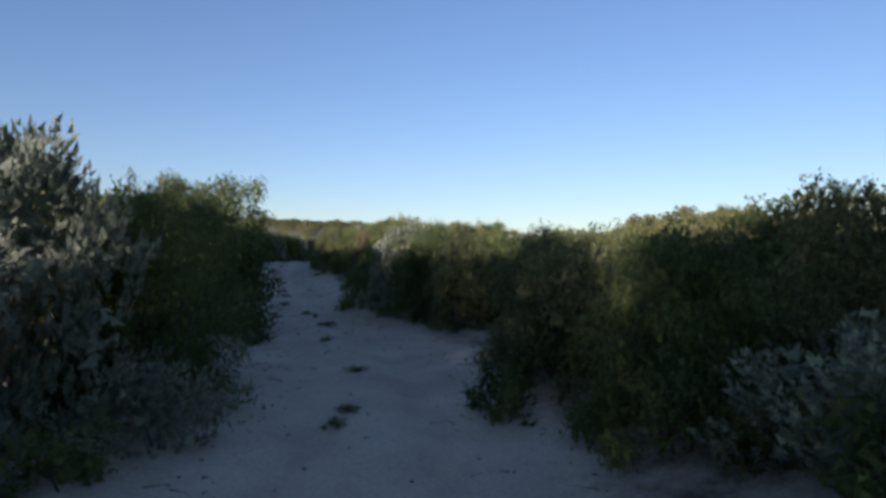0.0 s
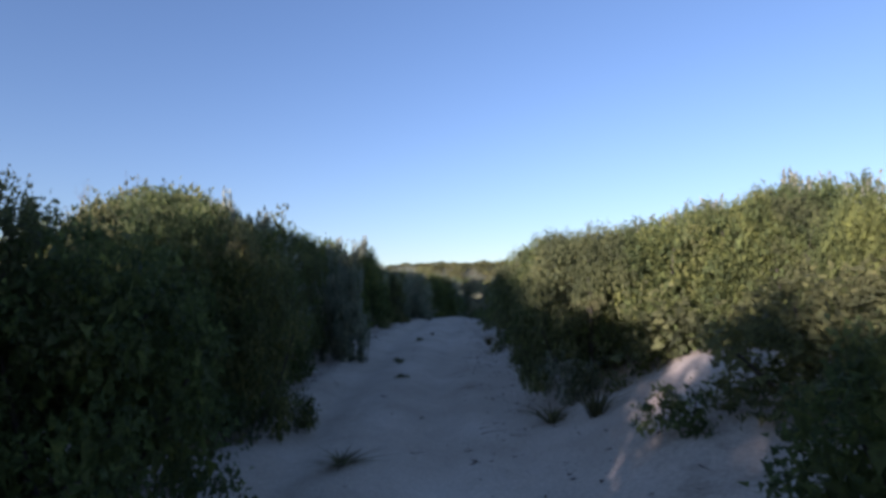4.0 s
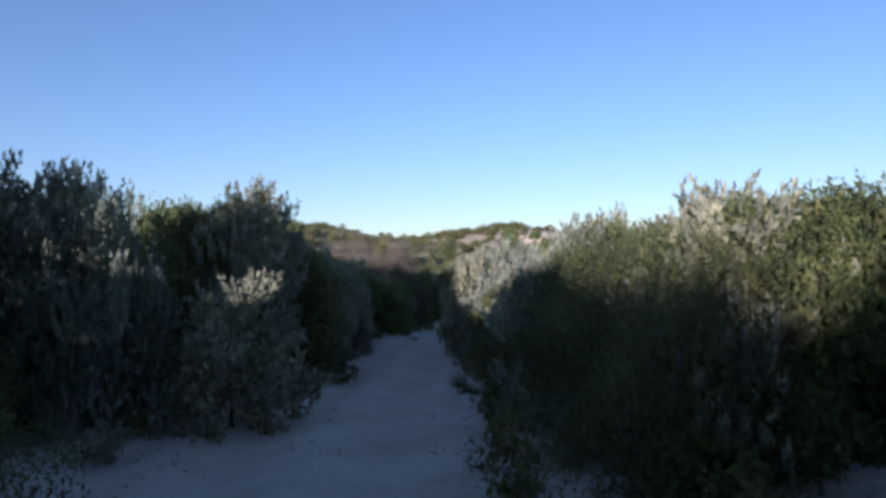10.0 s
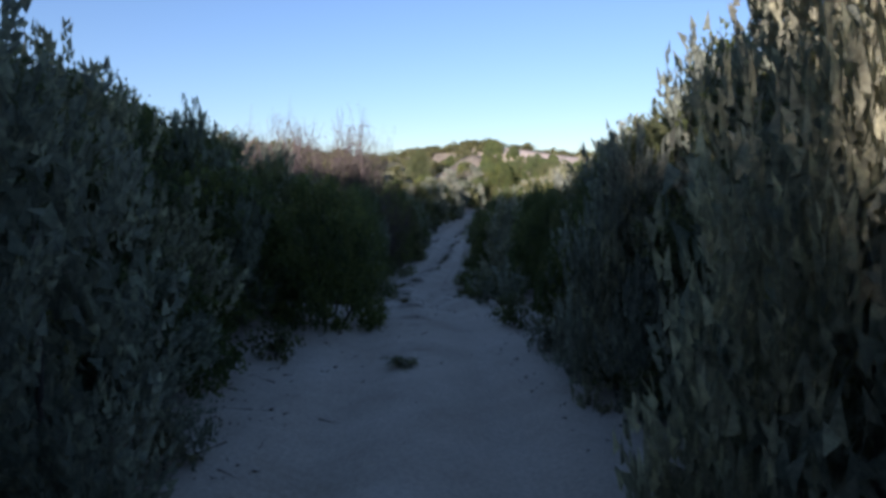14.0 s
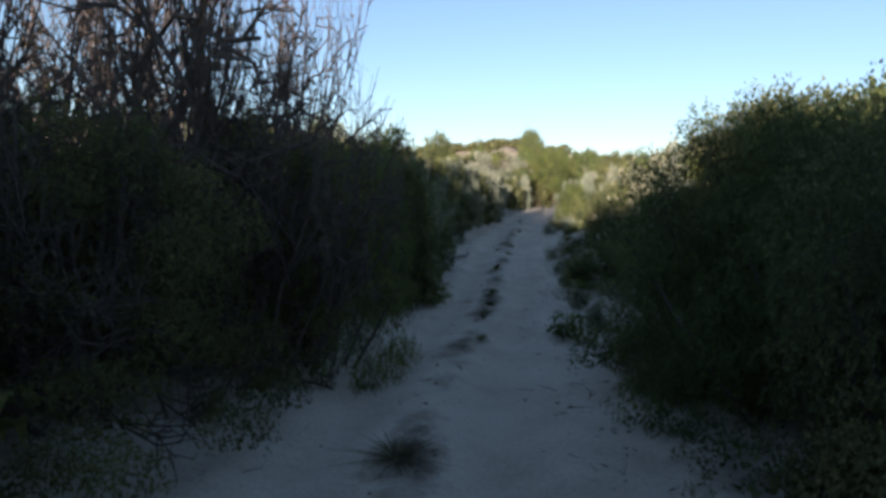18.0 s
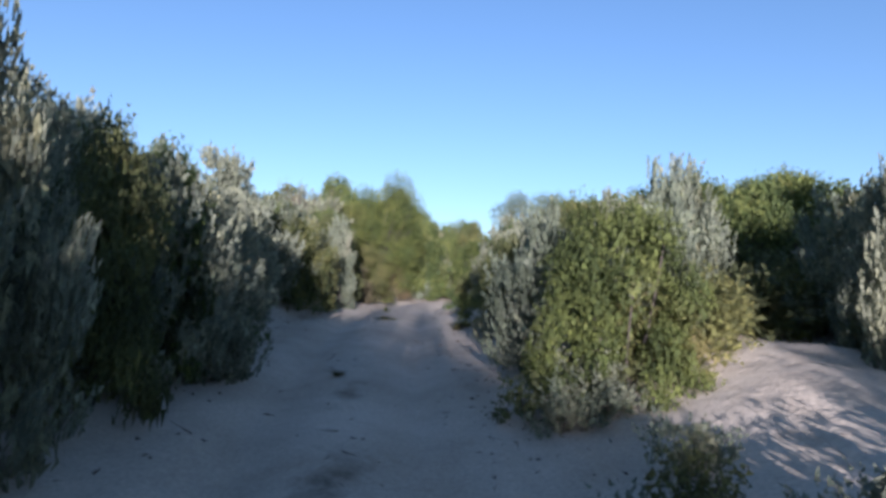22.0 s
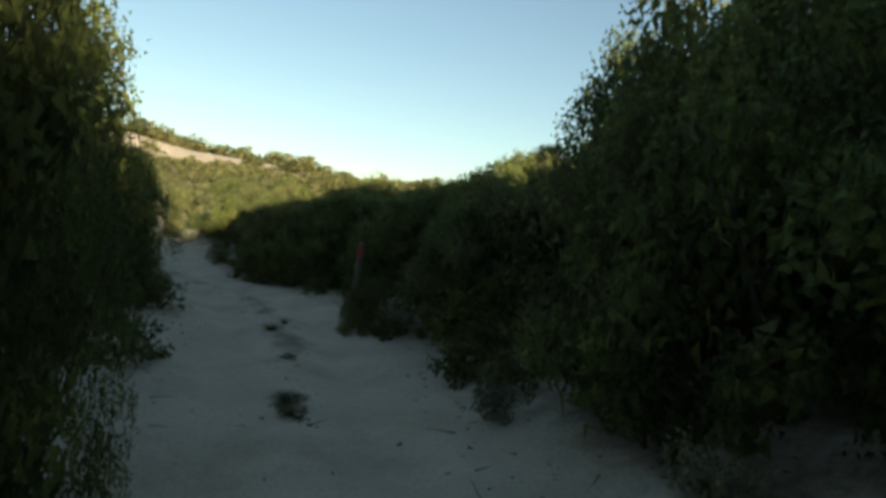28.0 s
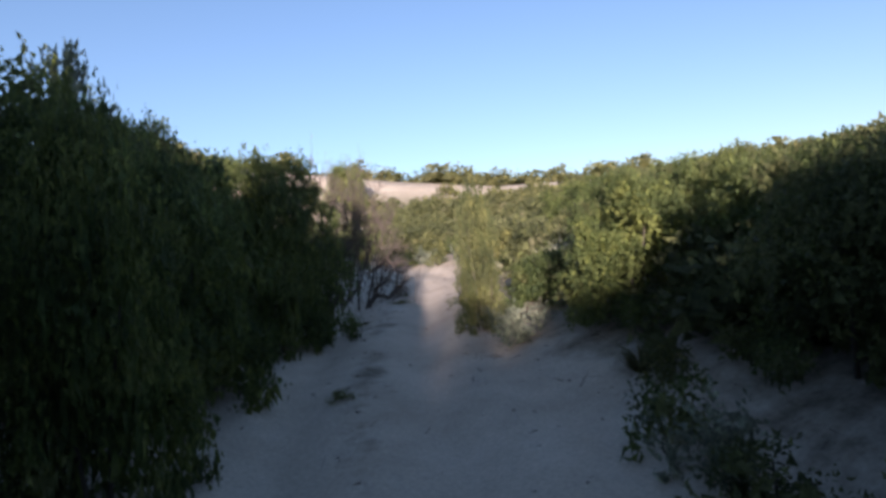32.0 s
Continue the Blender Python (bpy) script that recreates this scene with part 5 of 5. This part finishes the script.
plant("green_big", 31.2, 148.9, 3.05, 4.35)
plant("olive_big", 24.7, 153.2, 3.57, 4.20)
plant("green_big", 35.1, 146.8, 4.99, 5.40)
plant("olive_big", 33.0, 148.2, 3.83, 4.50)
plant("green_far", 22.7, 155.6, 5.20, 6.32)
plant("sere", 25.3, 153.9, 3.64, 2.20)
plant("green_far", 25.4, 153.7, 3.71, 4.20)
plant("olive_big", 32.3, 149.1, 3.61, 4.09)
plant("green_near", 27.4, 153.3, 3.88, 2.12)
plant("green_big", 33.6, 149.0, 4.05, 4.20)
plant("green_big", 25.6, 154.4, 3.78, 4.20)
plant("olive_tall", 27.2, 154.0, 4.72, 2.00)
plant("green_big", 32.3, 150.3, 3.42, 4.20)
plant("olive_tall", 26.5, 154.0, 4.09, 2.98)
plant("green_far", 19.8, 158.6, 2.55, 2.92)
plant("olive_big", 33.4, 149.5, 4.01, 4.20)
plant("olive_big", 25.1, 154.8, 3.94, 4.20)
plant("olive_big", 37.5, 147.7, 5.14, 5.40)
plant("sere", 26.0, 155.1, 3.77, 2.79)
plant("green_tall", 28.0, 154.1, 4.10, 1.72)
plant("green_far", 25.8, 155.1, 3.87, 4.20)
plant("green_near", 28.4, 154.4, 3.34, 1.52)
plant("olive_far", 20.5, 159.3, 2.54, 2.80)
plant("green_big", 33.2, 152.5, 4.01, 4.20)
plant("olive_far", 20.1, 160.0, 2.35, 2.97)
plant("olive_far", 26.3, 156.5, 4.02, 4.20)
plant("green_big", 35.4, 152.0, 4.36, 6.13)
plant("tree_near", 27.4, 156.4, 4.98, 3.20)
plant("green_far", 45.0, 147.8, 5.24, 4.56)
plant("olive_big", 34.1, 153.6, 4.21, 4.20)
plant("green_far", 37.0, 152.8, 4.71, 4.94)
plant("green_far", 21.1, 161.2, 2.24, 2.47)
plant("green_tall", 36.2, 154.2, 4.71, 3.15)
plant("green_far", 44.9, 150.5, 6.40, 5.66)
plant("green_far", 15.1, 165.1, 2.35, 3.02)
plant("green_tall", 36.2, 155.8, 4.99, 3.16)
plant("olive_big", 35.2, 157.0, 2.41, 3.81)
plant("tree", 44.9, 154.0, 5.41, 3.40)
# unseen tree, added to shade the bushes on the left edge
plant("tree", 28.5, 160.6, 5.80, 4.20)
plant("green_big", 35.3, 157.8, 2.79, 3.07)
plant("olive_big", 36.2, 157.2, 2.54, 2.91)
plant("green_far", 38.8, 156.8, 5.20, 2.55)
plant("sere", 47.9, 153.4, 6.08, 2.74)
plant("green_big", 36.3, 158.6, 2.76, 3.04)
plant("olive_big", 37.9, 157.8, 2.86, 3.33)
plant("green_tall", 30.5, 162.0, 2.98, 2.14)
plant("green_far", 40.3, 159.5, 3.41, 3.40)
plant("olive_big", 36.8, 160.0, 1.25, 3.37)
plant("olive_big", 37.3, 160.2, 2.58, 2.83)
plant("green_big", 30.6, 162.8, 2.92, 2.15)
plant("green_big", 37.7, 161.6, 2.82, 2.27)
plant("olive_far", 50.3, 159.7, 3.59, 1.81)
plant("green_big", 36.7, 162.3, 2.40, 3.00)
plant("olive_far", 44.7, 160.5, 2.14, 2.52)
plant("green_big", 37.2, 161.9, 2.50, 3.03)
plant("green", 37.5, 163.1, 2.44, 3.53)
plant("olive_far", 44.8, 162.2, 2.33, 2.56)
plant("olive_big", 38.4, 162.9, 2.83, 3.48)
plant("green_big", 38.2, 163.1, 2.78, 2.27)
plant("tree", 54.0, 162.0, 5.20, 2.53)
plant("green_big", 37.8, 163.4, 2.55, 3.12)
plant("green_far", 41.1, 164.1, 3.45, 4.53)
plant("green_near", 31.2, 164.3, 3.11, 2.32)
plant("green_tall", 28.9, 164.6, 4.33, 2.40)
plant("green_big", 38.4, 165.0, 2.59, 2.64)
plant("green_big", 37.6, 164.8, 2.62, 4.09)
plant("green_big", 37.8, 165.0, 2.63, 3.06)
plant("olive_tall", 39.4, 165.6, 2.82, 1.88)
plant("green_far", 55.4, 165.8, 3.67, 2.94)
plant("green_big", 29.9, 165.1, 4.06, 4.20)
plant("green_big", 36.9, 165.5, 2.58, 3.12)
plant("green_tall", 30.7, 165.9, 3.66, 2.26)
plant("olive_big", 38.0, 166.3, 2.37, 4.07)
plant("green_far", 44.6, 166.5, 2.75, 3.38)
plant("olive_far", 47.0, 166.2, 1.92, 2.28)
plant("olive_big", 38.0, 165.9, 2.48, 2.85)
plant("olive_big", 37.2, 166.1, 2.57, 3.08)
plant("green_far", 46.0, 166.9, 2.29, 2.52)
plant("green_big", 36.9, 166.6, 2.43, 3.12)
plant("green_far", 20.8, 165.9, 3.80, 4.18)
plant("olive_big", 38.1, 167.2, 2.54, 2.63)
# added out of view: its shadow falls on the track's far end
plant("tree", 27.3, 167.0, 6.92, 4.00)
plant("olive_big", 37.5, 166.9, 2.52, 3.03)
plant("green_far", 47.9, 167.4, 1.83, 2.16)
plant("green_tall", 31.7, 167.7, 3.52, 2.17)
plant("green", 35.8, 167.4, 1.25, 2.27)
plant("tree_near", 28.6, 167.6, 5.15, 2.80)
plant("olive_big", 37.6, 167.5, 2.21, 2.73)
plant("olive_big", 38.3, 167.6, 2.58, 3.13)
plant("green_big", 39.2, 167.7, 2.55, 3.22)
plant("green_tall", 32.2, 168.6, 1.36, 1.54)
plant("green_far", 44.3, 168.4, 2.25, 3.85)
plant("green_far", 52.6, 168.3, 2.92, 2.83)
plant("green_big", 37.1, 168.6, 2.01, 2.30)
plant("green_far", 44.9, 168.1, 2.30, 2.53)
plant("green_big", 39.4, 168.5, 2.92, 3.54)
plant("green", 36.4, 169.0, 1.25, 2.49)
plant("olive_big", 36.6, 168.7, 2.09, 2.30)
plant("olive_far", 42.7, 169.1, 2.54, 3.15)
plant("tree", 30.4, 169.4, 4.23, 2.95)
plant("green_big", 37.8, 169.3, 1.88, 3.68)
plant("green_big", 39.3, 169.7, 2.07, 2.33)
plant("olive_big", 36.8, 169.3, 2.05, 2.59)
plant("tree", 31.1, 170.1, 3.91, 2.82)
plant("green_far", 53.9, 169.6, 3.51, 3.17)
# another unseen tree added to block sun from the slope
plant("tree", 26.0, 170.3, 6.71, 4.00)
plant("green_far", 50.6, 169.7, 2.15, 2.36)
plant("green_far", 40.6, 169.7, 3.02, 3.73)
plant("olive_big", 38.0, 170.5, 2.06, 2.58)
plant("olive_far", 43.7, 170.2, 2.25, 2.88)
plant("olive_tall", 39.0, 171.3, 2.10, 1.44)
plant("olive", 37.3, 171.4, 1.71, 2.17)
plant("green_far", 41.9, 171.0, 3.00, 3.30)
plant("green", 37.6, 171.6, 1.68, 2.27)
plant("green_tall", 40.9, 171.6, 1.71, 1.38)
plant("green_far", 52.0, 170.9, 2.34, 4.15)
# unseen tall tree added to keep the slope ahead in shade
plant("tree", 28.9, 172.2, 6.19, 4.00)
plant("tree_near", 30.2, 172.0, 4.67, 2.60)
plant("olive_big", 39.1, 171.8, 2.03, 2.62)
plant("green", 32.0, 172.4, 3.24, 1.66)
plant("green_far", 50.1, 171.3, 1.94, 2.46)
plant("green", 38.8, 172.6, 1.90, 2.33)
plant("green_big", 38.2, 173.0, 1.91, 2.34)
plant("green_big", 39.2, 173.2, 1.70, 5.19)
plant("green", 32.0, 174.7, 3.08, 2.49)
plant("green_big", 30.4, 175.0, 3.91, 4.20)
plant("olive", 40.1, 173.8, 1.67, 2.10)
plant("green_big", 37.3, 174.4, 1.92, 2.27)
plant("green_big", 38.6, 174.1, 1.95, 2.25)
plant("green_big", 31.6, 175.6, 3.17, 2.31)
plant("green", 39.7, 174.6, 1.75, 2.64)
plant("green_far", 42.2, 174.9, 1.96, 2.40)
plant("green_far", 41.4, 175.1, 1.83, 2.24)
plant("silver_tall", 30.2, 176.9, 4.16, 2.49)
plant("olive_big", 39.8, 175.7, 1.94, 2.15)
plant("green", 39.6, 176.2, 1.87, 2.45)
plant("olive_big", 30.7, 177.3, 3.51, 4.20)
plant("green_tall", 30.6, 177.8, 3.88, 2.59)
plant("green", 32.8, 177.4, 3.35, 2.04)
plant("olive", 36.0, 177.0, 2.59, 1.02)
plant("green_big", 33.1, 178.1, 3.43, 2.36)
plant("green_big", 30.8, 178.8, 3.43, 4.20)
plant("green_big", 30.3, 178.9, 3.87, 4.20)
plant("green_big", 39.9, 176.9, 1.93, 2.31)
plant("olive", 39.0, 177.1, 1.87, 2.25)
plant("olive", 40.7, 176.7, 1.87, 2.36)
plant("olive_big", 39.1, 177.8, 1.91, 2.10)
plant("green_big", 39.9, 177.7, 1.95, 2.15)
plant("green_big", 39.4, 178.5, 2.03, 2.42)
plant("green_big", 29.9, 180.5, 4.16, 4.20)
plant("green_big", 43.0, 179.3, 1.95, 3.30)
plant("olive_big", 40.3, 179.9, 1.98, 2.38)
plant("bare", 34.3, 181.8, 3.45, 2.69)
plant("green_far", 31.0, 182.5, 3.91, 3.92)
plant("green_far", 43.2, 179.9, 2.18, 2.81)
plant("green_big", 46.1, 180.5, 1.44, 2.82)
plant("olive_far", 42.8, 180.9, 2.11, 2.54)
plant("green_big", 40.8, 183.0, 2.06, 3.78)
plant("olive_far", 44.8, 184.1, 2.05, 2.65)
plant("green_far", 45.7, 187.0, 1.97, 2.55)
plant("green_far", 35.7, 205.8, 3.53, 4.20)
plant("green_far", 27.4, 209.1, 2.72, 3.41)
plant("green_far", 28.3, 210.3, 2.18, 2.40)
plant("olive_far", 25.0, 210.6, 2.56, 2.82)
# ---- low growth along both edges ----
rng = np.random.default_rng(7)
for k in range(int(ALONG[-1] / 0.5)):
    at = 44 + k * 0.5
    if at > 262:
        break
    i = int(np.searchsorted(ALONG, at))
    for hand in (-1, 1):
        free = np.interp(at, *zip(*(BARE_LEFT if hand < 0 else BARE_RIGHT)))
        silvery = 0.68 * np.interp(at, *zip(*SILVERY))
        if rng.random() < 0.6 - 0.35 * free:
            out = np.interp(at, *zip(*WIDTHS)) + 0.22 + rng.gamma(1.2, 0.9 + free)
            x, y = LINE[i, 0] + hand * out * WAY[i, 1], LINE[i, 1] - hand * out * WAY[i, 0]
            if rng.random() < 0.85:
                h = rng.uniform(0.3, 0.65) + 0.4 * smooth(out, 2.0, 4.0) * rng.random()
                pick = "low_silver" if rng.random() < silvery else ("low_heath" if rng.random() < 0.5 else "low_wattle")
                plant(pick, x, y, h, h * rng.uniform(1.3, 2.0))
            else:
                plant("tuft", x, y, rng.uniform(0.22, 0.5), rng.uniform(0.4, 0.8))
        if rng.random() < 0.36 * (1 - free):
            out = np.interp(at, *zip(*WIDTHS)) + rng.uniform(0.55, 2.2)
            h = rng.uniform(0.45, 0.9)
            pick = "low_silver" if rng.random() < silvery else ("low_heath" if rng.random() < 0.5 else "low_wattle")
            plant(pick, LINE[i, 0] + hand * out * WAY[i, 1], LINE[i, 1] - hand * out * WAY[i, 0], h, h * rng.uniform(1.4, 2.1))
        if rng.random() < 0.28 * (1 - free):
            out = np.interp(at, *zip(*WIDTHS)) + rng.uniform(2.0, 4.6)
            h = rng.uniform(0.5, 1.0)
            pick = "low_silver" if rng.random() < silvery else ("low_heath" if rng.random() < 0.5 else "low_wattle")
            plant(pick, LINE[i, 0] + hand * out * WAY[i, 1], LINE[i, 1] - hand * out * WAY[i, 0], h, h * rng.uniform(1.5, 2.2))
        if k % 4 == (0 if hand < 0 else 2) and rng.random() > 0.75 * free:
            out = np.interp(at, *zip(*WIDTHS)) + 1.3 + 4.6 * rng.random()
            h = rng.uniform(0.75, 1.05) + 0.06 * out
            pick = "silver_far" if rng.random() < silvery else ("olive_far" if rng.random() < 0.5 else "green_far")
            plant(pick, LINE[i, 0] + hand * out * WAY[i, 1], LINE[i, 1] - hand * out * WAY[i, 0], h, h * rng.uniform(1.5, 2.1))
    if rng.random() < 0.3 * np.interp(at, *zip(*MIDDLE)):
        plant("tuft" if rng.random() < 0.45 else "low_heath", LINE[i, 0] + rng.uniform(-0.3, 0.3), LINE[i, 1], rng.uniform(0.07, 0.16), rng.uniform(0.25, 0.7))
# shrubs at the foot of the marker post
plant("olive", 33.95, 159.5, 0.95, 1.0)
plant("low_silver", 34.5, 159.4, 0.8, 1.1)
plant("green", 34.8, 160.3, 1.0, 1.3)
plant("low_heath", 34.2, 159.0, 0.5, 1.0)
# low growth on the open sand where the track climbs
for k in range(70):
    i = rng.integers(int(np.searchsorted(ALONG, 167)), int(np.searchsorted(ALONG, 196)))
    out = np.interp(ALONG[i], *zip(*WIDTHS)) + 0.2 + 5.0 * rng.random()
    h = rng.uniform(0.25, 0.45) + 0.07 * out
    pick = "low_silver" if rng.random() < 0.6 else ("tuft" if rng.random() < 0.4 else "low_heath")
    plant(pick, LINE[i, 0] + out * WAY[i, 1], LINE[i, 1] - out * WAY[i, 0], h * (0.6 if pick == "tuft" else 1), h * rng.uniform(1.4, 2.2))
for kind, forms in KINDS.items():
    for thing, places in zip(forms, PLANTED[kind]):
        tagged(thing, *WORDS[kind])
        for m in places[1:]:
            copy_thing(thing, m)
        if places:
            thing.matrix_basis = places[0]


# ---- a marker post and dead branches beside the track ----
def marker_post(x, y):
    """A short square timber post with a slanting top and a red band."""
    z = float(ground(np.array([x]), np.array([y]))[0])
    thing = new("marker_post")
    thing.matrix_basis = pose(x, y, z, 0, 3, 20)
    for name, w, low, high, slope, mat, label in (("post", 0.042, -0.3, 1.55, 0.03, POST, ""), ("band", 0.0445, 1.27, 1.52, 0.0, PAINT, "faded red painted band")):
        bm = bmesh.new()
        bmesh.ops.create_cube(bm, size=1)
        for v in bm.verts:
            v.co = Vector((v.co.x * 2 * w, v.co.y * 2 * w, low + (v.co.z + 0.5) * (high - low) + (slope * v.co.x * 2 if v.co.z > 0 else 0)))
        bmesh.ops.bevel(bm, geom=list(bm.edges), offset=0.008, segments=2, affect="EDGES")
        me = bpy.data.meshes.new(name)
        bm.to_mesh(me)
        bm.free()
        me.materials.append(mat)
        part(name, me, thing, label)
    return tagged(thing, "weathered grey timber marker post with a red band", "post")


def fallen_branch(seed, x, y, turn, long, lift):
    """A grey dead branch with a few side limbs, lying against the bank."""
    g = np.random.default_rng(seed)
    z = float(ground(np.array([x]), np.array([y]))[0])
    u = np.linspace(0, 1, 9)[:, None]
    main = np.c_[u * long, 0.12 * np.sin(u * 5 + seed), lift * u + 0.05 * np.sin(u * 7)]
    pieces = [tube(main, np.linspace(0.055, 0.018, 9), 6)]
    for k in (2, 4, 5, 7):
        d = unit(np.array([0.8, g.uniform(-0.8, 0.8), g.uniform(0.0, 0.6)]))
        w = np.linspace(0, 1, 5)[:, None]
        pieces.append(tube(main[k] + d * w * long * 0.35 + np.c_[0 * w, 0 * w, -0.1 * w * w], np.linspace(0.026, 0.008, 5), 5))
    ob = new("fallen_branch", mesh_of("fallen_branch", *joined(pieces), [DEAD]))
    ob.matrix_basis = pose(x, y, z + 0.03, 0, 0, turn)
    return tagged(ob, "grey dead branch lying on the sand bank", "branch")


marker_post(34.1, 160.0)
fallen_branch(1, 27.3, 21.8, 300, 1.9, 0.3)
fallen_branch(2, 28.1, 21.8, 310, 1.7, 0.25)
fallen_branch(3, 27.2, 27.4, -20, 1.6, -0.1)
fallen_branch(4, 31.8, 37.9, 10, 2.2, 0.1)
fallen_branch(5, 31.2, 37.3, 100, 1.5, 0.3)
fallen_branch(6, 36.2, 158.8, 70, 1.3, 0.05)
fallen_branch(7, 37.3, 159.1, 120, 1.0, 0.1)
fallen_branch(8, 36.6, 158.4, 40, 1.2, 0.08)
fallen_branch(9, 14.2, 118.0, 60, 1.4, 0.1)
fallen_branch(10, 18.3, 139.1, 130, 1.1, 0.15)

# ---- dry leaves and scraps of twig on the sand ----
r = np.random.default_rng(77)
n = 16000
i = r.integers(int(np.searchsorted(ALONG, 44)), int(np.searchsorted(ALONG, 262)), n)
edge = np.interp(ALONG[i], *zip(*WIDTHS))
middle = r.random(n) < 0.16 * np.interp(ALONG[i], *zip(*MIDDLE))
off = np.where(middle, np.abs(r.normal(0, 0.2, n)), edge - 0.25 + r.gamma(1.6, 0.55, n)) * r.choice([-1, 1], n)
x, y = LINE[i, 0] + off * WAY[i, 1] + r.normal(0, 0.2, n), LINE[i, 1] - off * WAY[i, 0] + r.normal(0, 0.2, n)
at = np.c_[x, y, ground(x, y) + 0.006]
lie = np.c_[r.normal(size=(n, 2)), r.normal(0, 0.12, n)]
twig = r.random(n) < 0.25
tagged(new("leaf_litter", mesh_of("leaf_litter", *blades(r, at, lie, np.where(twig, r.uniform(0.12, 0.4, n), r.uniform(0.04, 0.1, n)), np.where(twig, 0.012, r.uniform(0.012, 0.03, n)), 0.0), [TWIG])), "dry leaves and twig scraps scattered along the sandy track", "leaf litter", kind="stuff")

# ---- scrub that nobody could count, from behind the edges to the far hills ----
def clump(seed, fine):
    """A heap of foliage one metre high and two wide: a few uneven masses under loose sprays."""
    r = np.random.default_rng(seed)
    lobes = dome(r, 9 if fine else 6, 0.9, 0.3 if fine else 0.38)
    long, many = (0.13, 330) if fine else (0.19, 120)
    at, out = on_lobes(r, lobes, many, depth=0.3, rim=0.62)
    outer = blades(r, at - out * long * 0.3, out + np.array([0, 0, 0.4]) + r.normal(scale=0.8, size=out.shape), r.uniform(0.75, 1.25, len(at)) * long, long * 0.5)
    return joined([outer, core(r, lobes, many // 2, long * 1.7, long * 1.2)])


def scrub(name, places, tall, wide, seed, label, fine=False):
    r = np.random.default_rng(seed)
    kinds = [clump(seed + k, fine) for k in range(5)]
    z = ground(places[:, 0], places[:, 1])
    verts, faces, n = [], [], 0
    for (x, y), zz, h, w in zip(places, z, tall, wide):
        v, f = kinds[r.integers(5)]
        a = r.uniform(0, 6.283)
        c, s_ = math.cos(a), math.sin(a)
        verts.append(np.c_[x + (v[:, 0] * c - v[:, 1] * s_) * w / 2, y + (v[:, 0] * s_ + v[:, 1] * c) * w / 2, zz - 0.08 + v[:, 2] * h])
        faces.append(f + n)
        n += len(v)
    return tagged(new(name, mesh_of(name, np.vstack(verts), np.vstack(faces), [SCRUB])), label, "scrub", kind="stuff")


def sow(r, n, x0, x1, y0, y1, nearest_allowed, farthest):
    p = np.c_[r.uniform(x0, x1, n), r.uniform(y0, y1, n)]
    _, right_, far_, _ = nearest(p[:, 0], p[:, 1])
    keep = (far_ > nearest_allowed) & (far_ < farthest)
    for cx, cy, size in BLOWOUTS:
        keep &= np.hypot(p[:, 0] - cx, p[:, 1] - cy) > size * r.uniform(0.5, 1.3, n)
    return p[keep]


r = np.random.default_rng(21)
p = np.vstack([sow(r, 4200, -20, 80, -25, 230, 5.2, 12.5), sow(r, 1300, 18, 62, 172, 204, 3.2, 12.5)])
scrub("trackside_scrub", p, r.uniform(0.7, 1.4, len(p)), r.uniform(1.6, 3.0, len(p)), 310, "dense mixed scrub covering the dunes beside the track", True)
p = np.vstack([sow(r, 3600, -20, 80, -25, 230, 12.5, 28), sow(r, 800, 14, 66, 176, 204, 12.5, 30)])
scrub("dune_scrub", p, r.uniform(0.7, 1.5, len(p)), r.uniform(1.8, 3.6, len(p)), 300, "dense mixed scrub covering the dunes behind the track")
p = np.vstack([sow(r, 1250, -30, 100, 110, 300, 24, 130), sow(r, 1500, -270, 110, 235, 450, 40, 400), sow(r, 170, 5, 75, 215, 224, 6, 60), sow(r, 260, -50, 25, 205, 224, 6, 90), sow(r, 900, -150, 60, 330, 440, 40, 400), sow(r, 500, -60, 110, -40, 120, 24, 90)])
scrub("hill_scrub", p, r.uniform(0.9, 2.2, len(p)), r.uniform(3.0, 7.0, len(p)), 320, "low rounded scrub over the far dune hills")
p = sow(r, 900, -500, 600, -200, 900, 130, 700)
scrub("distant_scrub", p, r.uniform(1.5, 3.5, len(p)), r.uniform(9, 22, len(p)), 340, "distant scrub reaching to the horizon")
